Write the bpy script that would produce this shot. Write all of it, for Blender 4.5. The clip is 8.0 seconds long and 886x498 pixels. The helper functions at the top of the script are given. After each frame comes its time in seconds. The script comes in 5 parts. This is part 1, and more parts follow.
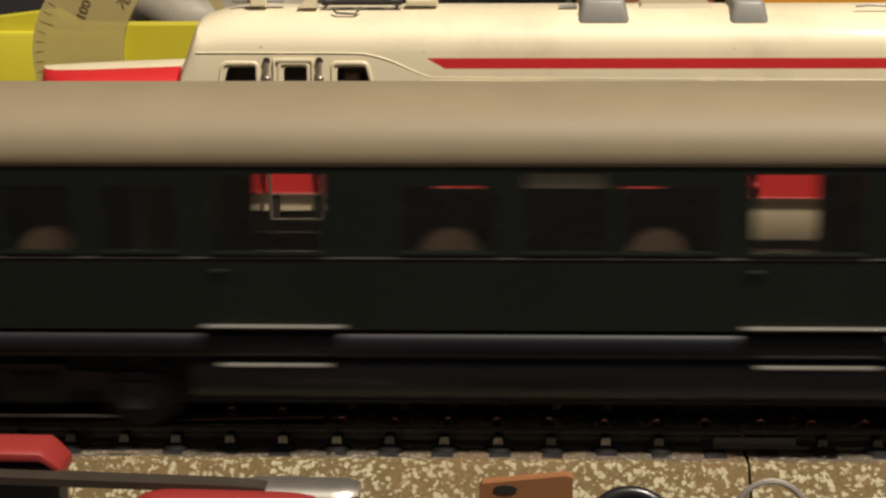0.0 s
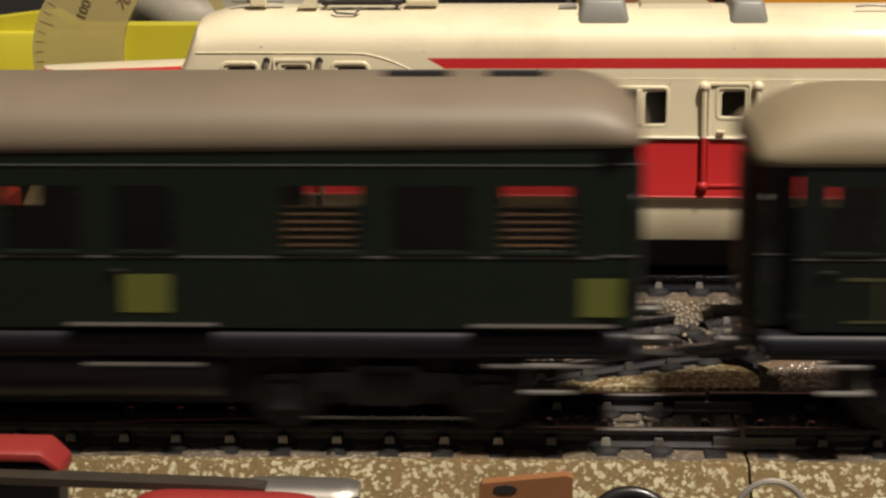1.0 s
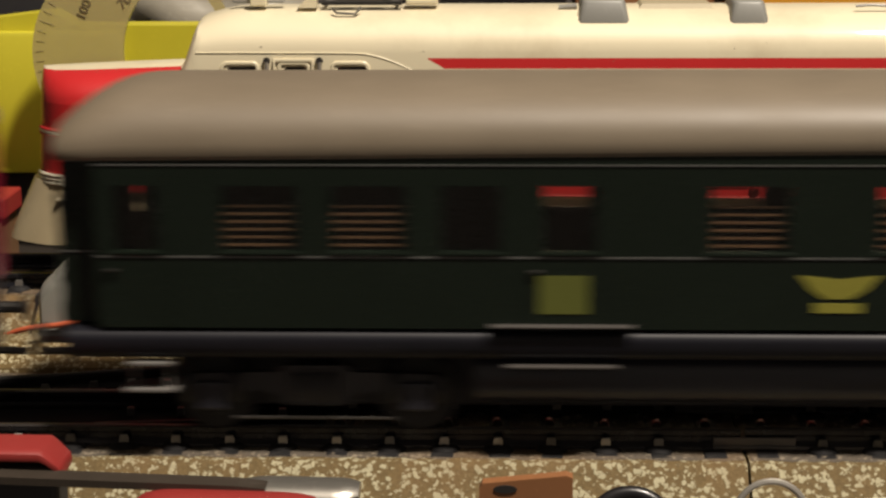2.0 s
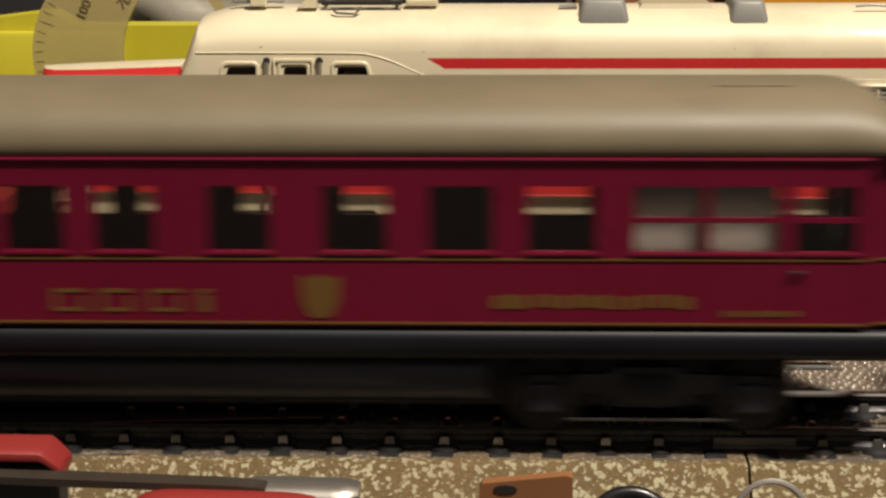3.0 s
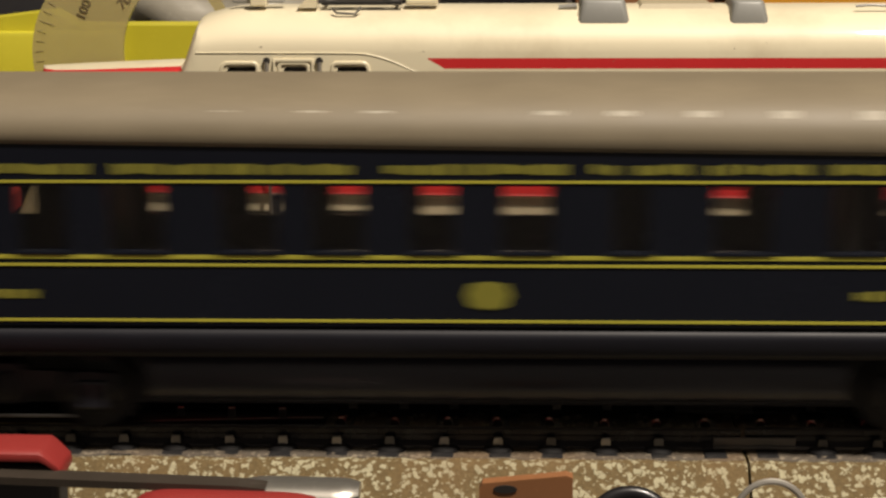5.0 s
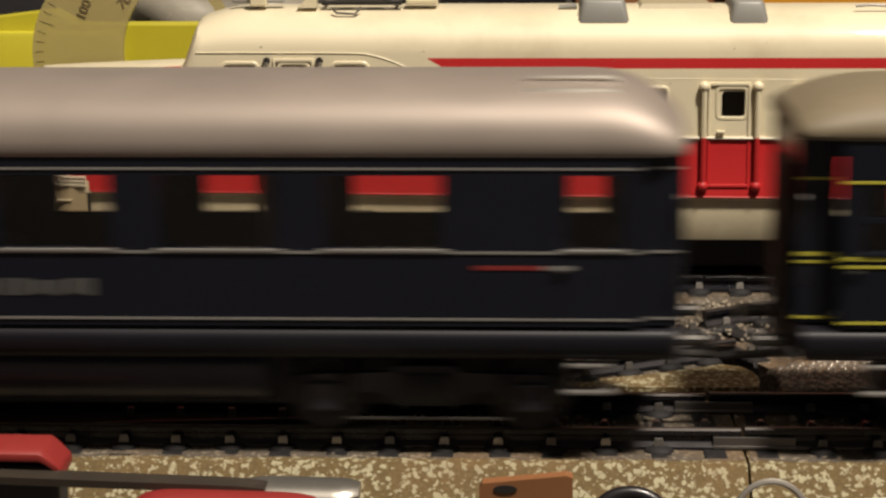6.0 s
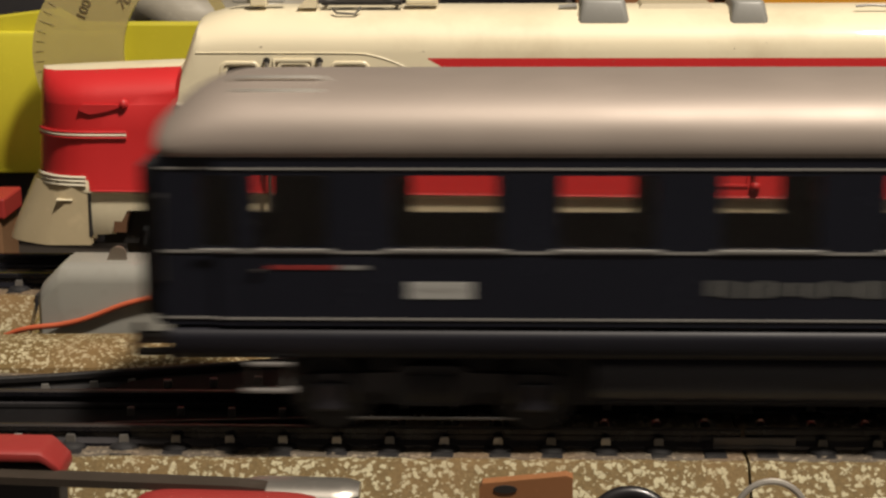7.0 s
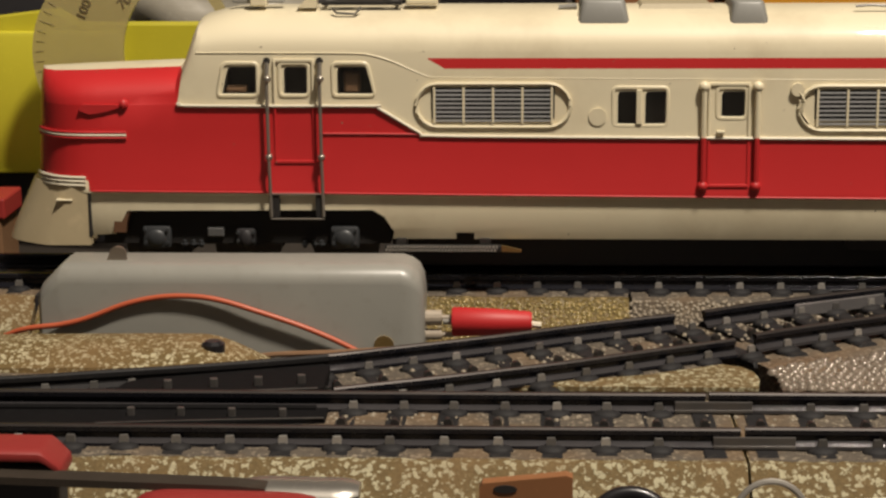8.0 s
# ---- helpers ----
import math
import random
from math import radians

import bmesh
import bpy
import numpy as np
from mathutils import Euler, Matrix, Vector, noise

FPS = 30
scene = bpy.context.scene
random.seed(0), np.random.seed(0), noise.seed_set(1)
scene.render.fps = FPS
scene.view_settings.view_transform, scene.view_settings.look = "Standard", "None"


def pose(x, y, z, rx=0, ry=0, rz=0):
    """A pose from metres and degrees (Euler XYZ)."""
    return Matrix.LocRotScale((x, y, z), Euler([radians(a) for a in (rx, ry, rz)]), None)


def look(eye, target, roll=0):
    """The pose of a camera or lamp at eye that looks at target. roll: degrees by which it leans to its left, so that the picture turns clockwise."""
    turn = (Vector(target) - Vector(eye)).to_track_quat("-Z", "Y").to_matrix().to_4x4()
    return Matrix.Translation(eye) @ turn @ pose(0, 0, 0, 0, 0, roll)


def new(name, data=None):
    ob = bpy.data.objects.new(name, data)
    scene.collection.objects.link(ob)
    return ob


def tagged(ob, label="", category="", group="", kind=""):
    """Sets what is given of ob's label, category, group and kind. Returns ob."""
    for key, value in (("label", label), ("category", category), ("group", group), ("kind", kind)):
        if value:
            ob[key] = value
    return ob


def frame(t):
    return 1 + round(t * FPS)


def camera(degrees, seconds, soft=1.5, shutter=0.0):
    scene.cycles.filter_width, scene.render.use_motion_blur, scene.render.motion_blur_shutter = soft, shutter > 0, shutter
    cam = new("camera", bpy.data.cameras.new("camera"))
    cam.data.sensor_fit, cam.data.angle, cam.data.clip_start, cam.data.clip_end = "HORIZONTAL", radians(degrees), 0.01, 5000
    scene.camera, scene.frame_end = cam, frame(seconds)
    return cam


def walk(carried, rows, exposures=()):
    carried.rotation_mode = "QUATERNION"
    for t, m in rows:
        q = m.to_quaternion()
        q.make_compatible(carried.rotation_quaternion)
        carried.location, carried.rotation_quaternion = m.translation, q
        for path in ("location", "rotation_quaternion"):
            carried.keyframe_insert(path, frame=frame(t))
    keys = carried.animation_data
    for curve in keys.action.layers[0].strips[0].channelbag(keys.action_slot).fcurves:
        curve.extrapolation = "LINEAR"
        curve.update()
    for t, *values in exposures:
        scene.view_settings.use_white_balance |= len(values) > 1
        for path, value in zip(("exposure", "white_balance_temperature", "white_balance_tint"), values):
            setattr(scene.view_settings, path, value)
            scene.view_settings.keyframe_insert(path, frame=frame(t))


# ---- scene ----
# A model railway on a table: lengths below are in millimetres, MM turns them into metres.
MM = 0.001
cam = camera(26.0, 8.0, soft=2.5, shutter=0.6)
EYE = Vector((0, -262.6, 81.53)) * MM
PITCH, YAW, ROLL = radians(12.482), radians(2.39), -0.335
AIM = Vector((-math.sin(YAW) * math.cos(PITCH), math.cos(YAW) * math.cos(PITCH), -math.sin(PITCH)))
STAND = look(EYE, EYE + AIM, ROLL)
walk(cam, [(0.0, STAND), (8.0, STAND)], [(0.0, 0.16), (1.0, 0.14), (4.5, 0.12), (6.8, 0.10), (7.5, 0.06), (8.0, -0.06)])

# ---- light: one warm ceiling bulb above and to the right, and the light that the room gives back ----
world = bpy.data.worlds.new("room_light")
world.use_nodes = True
scene.world = world
world.node_tree.nodes["Background"].inputs[0].default_value = (1.0, 0.90, 0.80, 1)
world.node_tree.nodes["Background"].inputs[1].default_value = 0.15
bulb = bpy.data.lights.new("ceiling_bulb", "POINT")
bulb.shadow_soft_size, bulb.energy, bulb.color = 0.05, 60.0, (1.0, 0.89, 0.75)
new("ceiling_bulb", bulb).location = Vector((270, -290, 900)) * MM
scene.view_settings.exposure = 0.0


# ---- materials ----
def node_mat(name):
    m = bpy.data.materials.new(name)
    m.use_nodes = True
    nt = m.node_tree
    return m, nt, nt.nodes["Principled BSDF"]


def link(nt, a, b):
    nt.links.new(a, b)


def noise_node(nt, scale, detail=3.0, rough=0.55, source="Object"):
    tc = nt.nodes.new("ShaderNodeTexCoord")
    n = nt.nodes.new("ShaderNodeTexNoise")
    n.inputs["Scale"].default_value, n.inputs["Detail"].default_value, n.inputs["Roughness"].default_value = scale, detail, rough
    link(nt, tc.outputs[source], n.inputs["Vector"])
    return n


def ramp(nt, fac, stops):
    r = nt.nodes.new("ShaderNodeValToRGB")
    while len(r.color_ramp.elements) < len(stops):
        r.color_ramp.elements.new(0.5)
    for e, (p, c) in zip(r.color_ramp.elements, stops):
        e.position, e.color = p, (*c, 1)
    link(nt, fac, r.inputs[0])
    return r


def mixed(nt, fac, a, b):
    n = nt.nodes.new("ShaderNodeMix")
    n.data_type = "RGBA"
    for sock, v in ((n.inputs[0], fac), (n.inputs[6], a), (n.inputs[7], b)):
        if hasattr(v, "is_linked"):
            link(nt, v, sock)
        elif isinstance(v, (int, float)):
            sock.default_value = v
        else:
            sock.default_value = (*v, 1)
    return n.outputs[2]


def calc(nt, op, a, b=0.0, clamp=False):
    n = nt.nodes.new("ShaderNodeMath")
    n.operation, n.use_clamp = op, clamp
    for sock, v in ((n.inputs[0], a), (n.inputs[1], b)):
        if hasattr(v, "is_linked"):
            link(nt, v, sock)
        else:
            sock.default_value = v
    return n.outputs[0]


def bump(nt, bsdf, height, distance, strength=0.5):
    b = nt.nodes.new("ShaderNodeBump")
    b.inputs["Strength"].default_value, b.inputs["Distance"].default_value = strength, distance
    link(nt, height, b.inputs["Height"])
    link(nt, b.outputs[0], bsdf.inputs["Normal"])


def paint(name, colour, rough=0.4, metal=0.0, wear=0.18, grain=900.0, relief=0.00002, coat=0.0, dust=None):
    """Lacquer, plastic or metal with faint blotches, a film of dust and a fine relief."""
    m, nt, b = node_mat(name)
    dust = dust or tuple(c * 1.35 + 0.012 for c in colour)
    big = noise_node(nt, 70.0, 4.0)
    fine = noise_node(nt, grain, 2.0)
    dark = tuple(c * (1 - wear) for c in colour)
    base = mixed(nt, big.outputs[0], dark, colour)
    dusty = ramp(nt, fine.outputs[0], [(0.56, (0, 0, 0)), (0.80, (0.30 * wear * 3,) * 3)])
    link(nt, mixed(nt, dusty.outputs[0], base, dust), b.inputs["Base Color"])
    rr = nt.nodes.new("ShaderNodeMapRange")
    rr.inputs[3].default_value, rr.inputs[4].default_value = rough * 0.85, min(1.0, rough * 1.25)
    link(nt, big.outputs[0], rr.inputs[0])
    link(nt, rr.outputs[0], b.inputs["Roughness"])
    b.inputs["Metallic"].default_value = metal
    b.inputs["Coat Weight"].default_value = coat
    if relief:
        bump(nt, b, fine.outputs[0], relief)
    return m


def speckled(name, brown, cream, size=800.0, cut=0.2, sparkle=0.0):
    """Printed ballast: brown ground with cream flecks."""
    m, nt, b = node_mat(name)
    warp = noise_node(nt, size * 0.9, 2.0)
    tone = noise_node(nt, 1700.0, 2.0)
    tc = nt.nodes.new("ShaderNodeTexCoord")
    shift = nt.nodes.new("ShaderNodeVectorMath")
    shift.operation = "MULTIPLY_ADD"
    shift.inputs[1].default_value = (1.9 / size,) * 3
    link(nt, warp.outputs["Color"], shift.inputs[0])
    link(nt, tc.outputs["Object"], shift.inputs[2])
    cells = nt.nodes.new("ShaderNodeTexVoronoi")
    cells.inputs["Scale"].default_value = size
    link(nt, shift.outputs[0], cells.inputs["Vector"])
    sep = nt.nodes.new("ShaderNodeSeparateColor")
    link(nt, cells.outputs["Color"], sep.inputs[0])
    sum_ = calc(nt, "SUBTRACT", calc(nt, "ADD", calc(nt, "MULTIPLY", sep.outputs[0], 0.42), cut), cells.outputs["Distance"])
    f = ramp(nt, sum_, [(0.0, (0, 0, 0)), (0.17, (1, 1, 1))])
    ground = mixed(nt, tone.outputs[0], tuple(c * 0.55 for c in brown), tuple(c * 1.35 for c in brown))
    stain = mixed(nt, ramp(nt, noise_node(nt, 45.0, 3.0).outputs[0], [(0.48, (0, 0, 0)), (0.7, (0.55,) * 3)]).outputs[0],
                  mixed(nt, f.outputs[0], ground, mixed(nt, warp.outputs[0], tuple(c * 0.62 for c in cream), tuple(c * 1.2 for c in cream))), (0.20, 0.12, 0.055))
    link(nt, stain, b.inputs["Base Color"])
    b.inputs["Roughness"].default_value = 0.42 if sparkle else 0.8
    b.inputs["Specular IOR Level"].default_value = 0.5 if sparkle else 0.2
    bump(nt, b, sum_, 0.0006 if sparkle else 0.0002, 0.9 if sparkle else 0.5)
    return m


def glass(name, tint=(0.93, 0.93, 0.88)):
    m, nt, b = node_mat(name)
    b.inputs["Base Color"].default_value = (*tint, 1)
    b.inputs["Transmission Weight"].default_value = 1.0
    b.inputs["Roughness"].default_value = 0.03
    b.inputs["IOR"].default_value = 1.5
    return m


CREAM = (0.74, 0.66, 0.47)
M = {
    "rail": paint("rail_steel", (0.020, 0.020, 0.026), 0.22, 0.4, 0.35, dust=(0.06, 0.05, 0.04)),
    "rail_head": paint("worn_lit_rail_head", (0.042, 0.034, 0.031), 0.40, 0.45, 0.5, 320, dust=(0.04, 0.033, 0.028)),
    "rail_foot": paint("highlit_rail_foot", (0.088, 0.083, 0.088), 0.22, 0.5, 0.45, 500, dust=(0.05, 0.043, 0.038)),
    "fishplate": paint("tarnished_fishplate", (0.15, 0.138, 0.13), 0.33, 0.5, 0.45, dust=(0.13, 0.12, 0.11)),
    "clip": paint("clip_tinplate", (0.30, 0.29, 0.26), 0.28, 0.45, 0.35, dust=(0.1, 0.09, 0.08)),
    "sleeper": paint("sleeper_dark", (0.018, 0.017, 0.018), 0.62, 0.0, 0.3, dust=(0.07, 0.06, 0.05)),
    "ballast": speckled("printed_ballast", (0.135, 0.094, 0.042), (0.39, 0.355, 0.235), 1080.0, 0.26),
    "ballast_top": speckled("dusty_ballast", (0.100, 0.083, 0.065), (0.24, 0.20, 0.15), 1150.0, 0.14),
    "ballast_gold": speckled("embossed_ballast", (0.15, 0.108, 0.038), (0.40, 0.29, 0.12), 1000.0, 0.10, 1.0),
    "ballast_grey": speckled("embossed_grey_ballast", (0.10, 0.080, 0.062), (0.24, 0.20, 0.155), 800.0, 0.15, 1.0),
    "black": paint("black_lacquer", (0.013, 0.012, 0.014), 0.27, 0.0, 0.2, coat=0.1),
    "black_matt": paint("black_iron", (0.024, 0.022, 0.024), 0.6, 0.0, 0.2),
    "grey": paint("grey_hammer_lacquer", (0.298, 0.292, 0.262), 0.33, 0.0, 0.2, 420, dust=(0.15, 0.13, 0.10)),
    "roof_box": paint("grey_roof_lacquer", (0.25, 0.245, 0.225), 0.4, 0.0, 0.15),
    "cream": paint("cream_lacquer", CREAM, 0.28, 0.0, 0.10),
    "ivory": paint("ivory_trim", (0.74, 0.68, 0.54), 0.3, 0.0, 0.15),
    "red": paint("red_plastic", (0.48, 0.020, 0.022), 0.48, 0.0, 0.12),
    "handle_red": paint("red_handle_plastic", (0.25, 0.026, 0.023), 0.40, 0.0, 0.15),
    "steel": paint("bright_steel", (0.66, 0.62, 0.56), 0.36, 0.8, 0.2),
    "dark_steel": paint("dark_steel", (0.10, 0.095, 0.09), 0.35, 0.8, 0.3),
    "brass": paint("brass", (0.55, 0.38, 0.15), 0.35, 0.9, 0.3),
    "orange": paint("orange_cable", (0.46, 0.095, 0.04), 0.4, 0.0, 0.1),
    "leather": paint("brown_leather", (0.27, 0.115, 0.045), 0.5, 0.0, 0.3),
    "yellow": paint("yellow_card", (0.56, 0.50, 0.03), 0.45, 0.0, 0.15),
    "wood": paint("brown_wood", (0.22, 0.12, 0.06), 0.5, 0.0, 0.4),
    "table": paint("dark_table", (0.035, 0.028, 0.022), 0.5, 0.0, 0.4),
    "wall": paint("wall_paint", (0.25, 0.24, 0.235), 0.8, 0.0, 0.1, 60),
    "glass": glass("window_pane"),
    "smoked": glass("dusty_pane", (0.72, 0.68, 0.63)),
    "tinted": glass("tinted_pane", (0.42, 0.38, 0.33)),
    # near-black for interiors, gaps and holes: their shade is put into the colour
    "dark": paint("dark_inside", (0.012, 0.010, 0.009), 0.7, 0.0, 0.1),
}


M["sleeper"].node_tree.nodes["Principled BSDF"].inputs["Specular IOR Level"].default_value = 0.25


def varied(m, dark, light):
    """Lets each object that wears the material differ: some bright, some tarnished."""
    nt = m.node_tree
    b = nt.nodes["Principled BSDF"]
    info = nt.nodes.new("ShaderNodeObjectInfo")
    link(nt, mixed(nt, info.outputs["Random"], dark, light), b.inputs["Base Color"])
    rr = nt.nodes.new("ShaderNodeMapRange")
    rr.inputs[3].default_value, rr.inputs[4].default_value = 0.42, 0.2
    link(nt, info.outputs["Random"], rr.inputs[0])
    link(nt, rr.outputs[0], b.inputs["Roughness"])


M["lug"] = paint("rail_lug", (0.3, 0.29, 0.26), 0.3, 0.45, 0.3)
varied(M["lug"], (0.10, 0.095, 0.09), (0.50, 0.47, 0.43))
M["bellows"] = paint("black_bellows", (0.007, 0.007, 0.008), 0.7, 0.0, 0.2)
M["cab_inside"] = paint("cab_inside", (0.06, 0.046, 0.034), 0.6, 0.0, 0.4)


# head and foot lighter than the web: wear, plus highlights put into the colour
RAIL_MATS = [M["rail"], M["rail_head"], M["rail_foot"]]


# ---- mesh helpers ----
def part(name, bm, material, parent=None, label="", smooth=False):
    """Links a bmesh, given in millimetres, as one mesh object under a thing or a part."""
    me = bpy.data.meshes.new(name)
    bmesh.ops.scale(bm, vec=(MM, MM, MM), verts=bm.verts)
    bmesh.ops.recalc_face_normals(bm, faces=bm.faces)
    if smooth:
        for f in bm.faces:
            f.smooth = True
    bm.to_mesh(me)
    bm.free()
    mats = material if isinstance(material, (list, tuple)) else [material]
    for m in mats:
        me.materials.append(m)
    if smooth:
        me.set_sharp_from_angle(angle=radians(38))
    ob = new(name, me)
    ob.parent = parent
    if label:
        ob["label"] = label
    return ob


def empty(name, label, category, at=(0, 0, 0), group=""):
    ob = new(name)
    ob.empty_display_size = 0.01
    ob.location = Vector(at) * MM
    return tagged(ob, label, category, group)


def box(bm, x0, x1, y0, y1, z0, z1, bevel=0.0):
    r = bmesh.ops.create_cube(bm, size=1.0)
    vs = r["verts"]
    for v in vs:
        v.co = Vector((x0 + (v.co.x + 0.5) * (x1 - x0), y0 + (v.co.y + 0.5) * (y1 - y0), z0 + (v.co.z + 0.5) * (z1 - z0)))
    if bevel:
        es = list({e for v in vs for e in v.link_edges})
        bmesh.ops.bevel(bm, geom=es, offset=bevel, segments=2, profile=0.5, affect="EDGES")
    return bm


def boxes(*rows, bevel=0.0):
    bm = bmesh.new()
    for r in rows:
        box(bm, *r, bevel=bevel)
    return bm


def rod(bm, a, b, r, n=10, r2=None):
    a, b = Vector(a), Vector(b)
    d = b - a
    m = Matrix.Translation((a + b) / 2) @ d.to_track_quat("Z", "Y").to_matrix().to_4x4()
    bmesh.ops.create_cone(bm, cap_ends=True, segments=n, radius1=r, radius2=r if r2 is None else r2, depth=d.length, matrix=m)
    return bm


def tube(bm, pts, r, n=8, closed=False):
    """A round bar along points."""
    pts = [Vector(p) for p in pts]
    rings = []
    for i, p in enumerate(pts):
        a = pts[i - 1] if (i or closed) else p
        b = pts[(i + 1) % len(pts)] if (i < len(pts) - 1 or closed) else p
        d = (b - a).normalized()
        q = d.to_track_quat("Z", "Y").to_matrix()
        rings.append([bm.verts.new(p + q @ Vector((r * math.cos(2 * math.pi * k / n), r * math.sin(2 * math.pi * k / n), 0))) for k in range(n)])
    for i in range(len(rings) - (0 if closed else 1)):
        s, t = rings[i], rings[(i + 1) % len(rings)]
        for k in range(n):
            bm.faces.new((s[k], s[(k + 1) % n], t[(k + 1) % n], t[k]))
    if not closed:
        bm.faces.new(rings[0]), bm.faces.new(rings[-1])
    return bm


def loft(bm, sections, caps=True, closed=True):
    """Skins rings of equal length."""
    rings = [[bm.verts.new(p) for p in s] for s in sections]
    n = len(rings[0])
    for s, t in zip(rings, rings[1:]):
        for k in range(n if closed else n - 1):
            bm.faces.new((s[k], s[(k + 1) % n], t[(k + 1) % n], t[k]))
    if caps:
        bm.faces.new(rings[0]), bm.faces.new(rings[-1])
    return bm


def prism(bm, outline, y0, y1, axis="y"):
    """A flat outline pushed through: (x, z) outlines along y, (x, y) outlines along z, (y, z) outlines along x."""
    def at(p, d):
        return {"y": (p[0], d, p[1]), "z": (p[0], p[1], d), "x": (d, p[0], p[1])}[axis]
    return loft(bm, [[at(p, y0) for p in outline], [at(p, y1) for p in outline]])


def spline(pts, n=8):
    """Points of a smooth line through the given ones."""
    pts = [Vector(p) for p in pts]
    out = []
    for i in range(len(pts) - 1):
        p0, p1, p2, p3 = pts[max(i - 1, 0)], pts[i], pts[i + 1], pts[min(i + 2, len(pts) - 1)]
        for k in range(n):
            t = k / n
            out.append(0.5 * ((2 * p1) + (p2 - p0) * t + (2 * p0 - 5 * p1 + 4 * p2 - p3) * t * t + (3 * p1 - p0 - 3 * p2 + p3) * t ** 3))
    return out + [pts[-1]]


# ---- the room and the table ----
TABLE = -9.0
tagged(part("floor", boxes((-2200, 2200, -2000, 2400, -790, -760)), M["wood"]), "brown wooden floor of the room", "floor", kind="structure")
tagged(part("ceiling", boxes((-2200, 2200, -2000, 2400, 1700, 1730)), M["wall"]), "plain painted ceiling of the room", "ceiling", kind="structure")
for nm, ext in (("wall_north", (-2200, 2200, 2400, 2460)), ("wall_south", (-2200, 2200, -2060, -2000)),
                ("wall_east", (2200, 2260, -2000, 2400)), ("wall_west", (-2260, -2200, -2000, 2400))):
    tagged(part(nm, boxes((*ext, -760, 1700)), M["wall"]), "plain painted wall of the room", "wall", kind="structure")
table = empty("table", "dark wooden table that carries the model railway", "table", (0, 150, -760))
part("tabletop", boxes((-1280, 1280, -290, 450, TABLE - 20 + 760, TABLE + 760), bevel=1.5), M["table"], table)
for sx in (-1250, 1210):
    for sy in (-260, 380):
        part("leg", boxes((sx, sx + 40, sy, sy + 40, 0, TABLE - 20 + 760)), M["table"], table)


# ---- tracks ----
PITCH_SLEEPER = 7.44
RAIL_H = 2.9


def rail_section(h=RAIL_H):
    """Half-open outline of a rolled tinplate rail: head, web and foot, as (across, up)."""
    return [(-0.55, -0.25), (-0.35, 0), (0.35, 0), (0.55, -0.25), (0.5, -0.95), (0.2, -1.2), (0.2, -h + 1.0), (1.1, -h + 0.45), (1.15, -h),
            (-1.15, -h), (-1.1, -h + 0.45), (-0.2, -h + 1.0), (-0.2, -1.2), (-0.5, -0.95)]


def rail_along(bm, pts, worn=True):
    """A rail through plan points (x, y, z): head worn by wheels, highlights tinted into head and foot."""
    pts = [Vector(p) for p in pts]
    rings = []
    for i, p in enumerate(pts):
        d = (pts[min(i + 1, len(pts) - 1)] - pts[max(i - 1, 0)]).normalized()
        side = Vector((-d.y, d.x, 0)).normalized()
        rings.append([p + side * a + Vector((0, 0, b)) for a, b in rail_section()])
    loft(bm, rings)
    if worn:
        for f in bm.faces:
            low, high = min(v.co.z for v in f.verts), max(v.co.z for v in f.verts)
            if low > -0.4:
                f.material_index = 1
            elif high < -1.5 and low > -2.8:
                f.material_index = 2
    return bm


def sleeper_mesh(half=13.0):
    """A pressed sleeper with chamfered ends."""
    bm = bmesh.new()
    w, z = 1.55, -RAIL_H
    outline = [(-half, z - 0.9), (-half + 0.5, z + 0.1), (half - 0.5, z + 0.1), (half, z - 0.9)]
    loft(bm, [[(-w - 0.25, a, b - (0.35 if b > z else 0)) for a, b in outline], [(-w + 0.2, a, b) for a, b in outline],
              [(w - 0.2, a, b) for a, b in outline], [(w + 0.25, a, b - (0.35 if b > z else 0)) for a, b in outline]])
    bmesh.ops.scale(bm, vec=(MM,) * 3, verts=bm.verts)
    bmesh.ops.recalc_face_normals(bm, faces=bm.faces)
    me = bpy.data.meshes.new("sleeper")
    bm.to_mesh(me), bm.free()
    me.materials.append(M["sleeper"])
    return me


def clip_mesh():
    """A bent lug that holds the rail foot, standing against the web."""
    bm = bmesh.new()
    prism(bm, [(-0.62, -RAIL_H), (-0.68, -1.7), (-0.55, -1.15), (0.5, -1.1), (0.66, -1.6), (0.62, -RAIL_H)], -1.55, -1.05)
    n = len(bm.faces)
    bmesh.ops.create_uvsphere(bm, u_segments=10, v_segments=4, radius=1.0, matrix=Matrix.Translation((0, -1.5, -RAIL_H - 0.2)) @ Matrix.Diagonal((2.45, 1.9, 1.0, 1)))
    bmesh.ops.recalc_face_normals(bm, faces=bm.faces)
    for f in list(bm.faces)[n:]:
        f.material_index, f.smooth = 1, True
    bmesh.ops.scale(bm, vec=(MM,) * 3, verts=bm.verts)
    me = bpy.data.meshes.new("rail_clip")
    bm.to_mesh(me), bm.free()
    me.materials.append(M["lug"])
    me.materials.append(M["sleeper"])
    return me


def stud_mesh():
    """A contact stud that stands up in the middle of a sleeper."""
    bm = bmesh.new()
    prism(bm, [(-0.75, -RAIL_H), (-0.6, -RAIL_H + 1.1), (-0.25, -RAIL_H + 1.45), (0.3, -RAIL_H + 1.4), (0.6, -RAIL_H + 1.0), (0.75, -RAIL_H)], -0.55, 0.55)
    bmesh.ops.scale(bm, vec=(MM,) * 3, verts=bm.verts)
    bmesh.ops.recalc_face_normals(bm, faces=bm.faces)
    me = bpy.data.meshes.new("contact_stud")
    bm.to_mesh(me), bm.free()
    me.materials.append(M["dark_steel"])
    return me


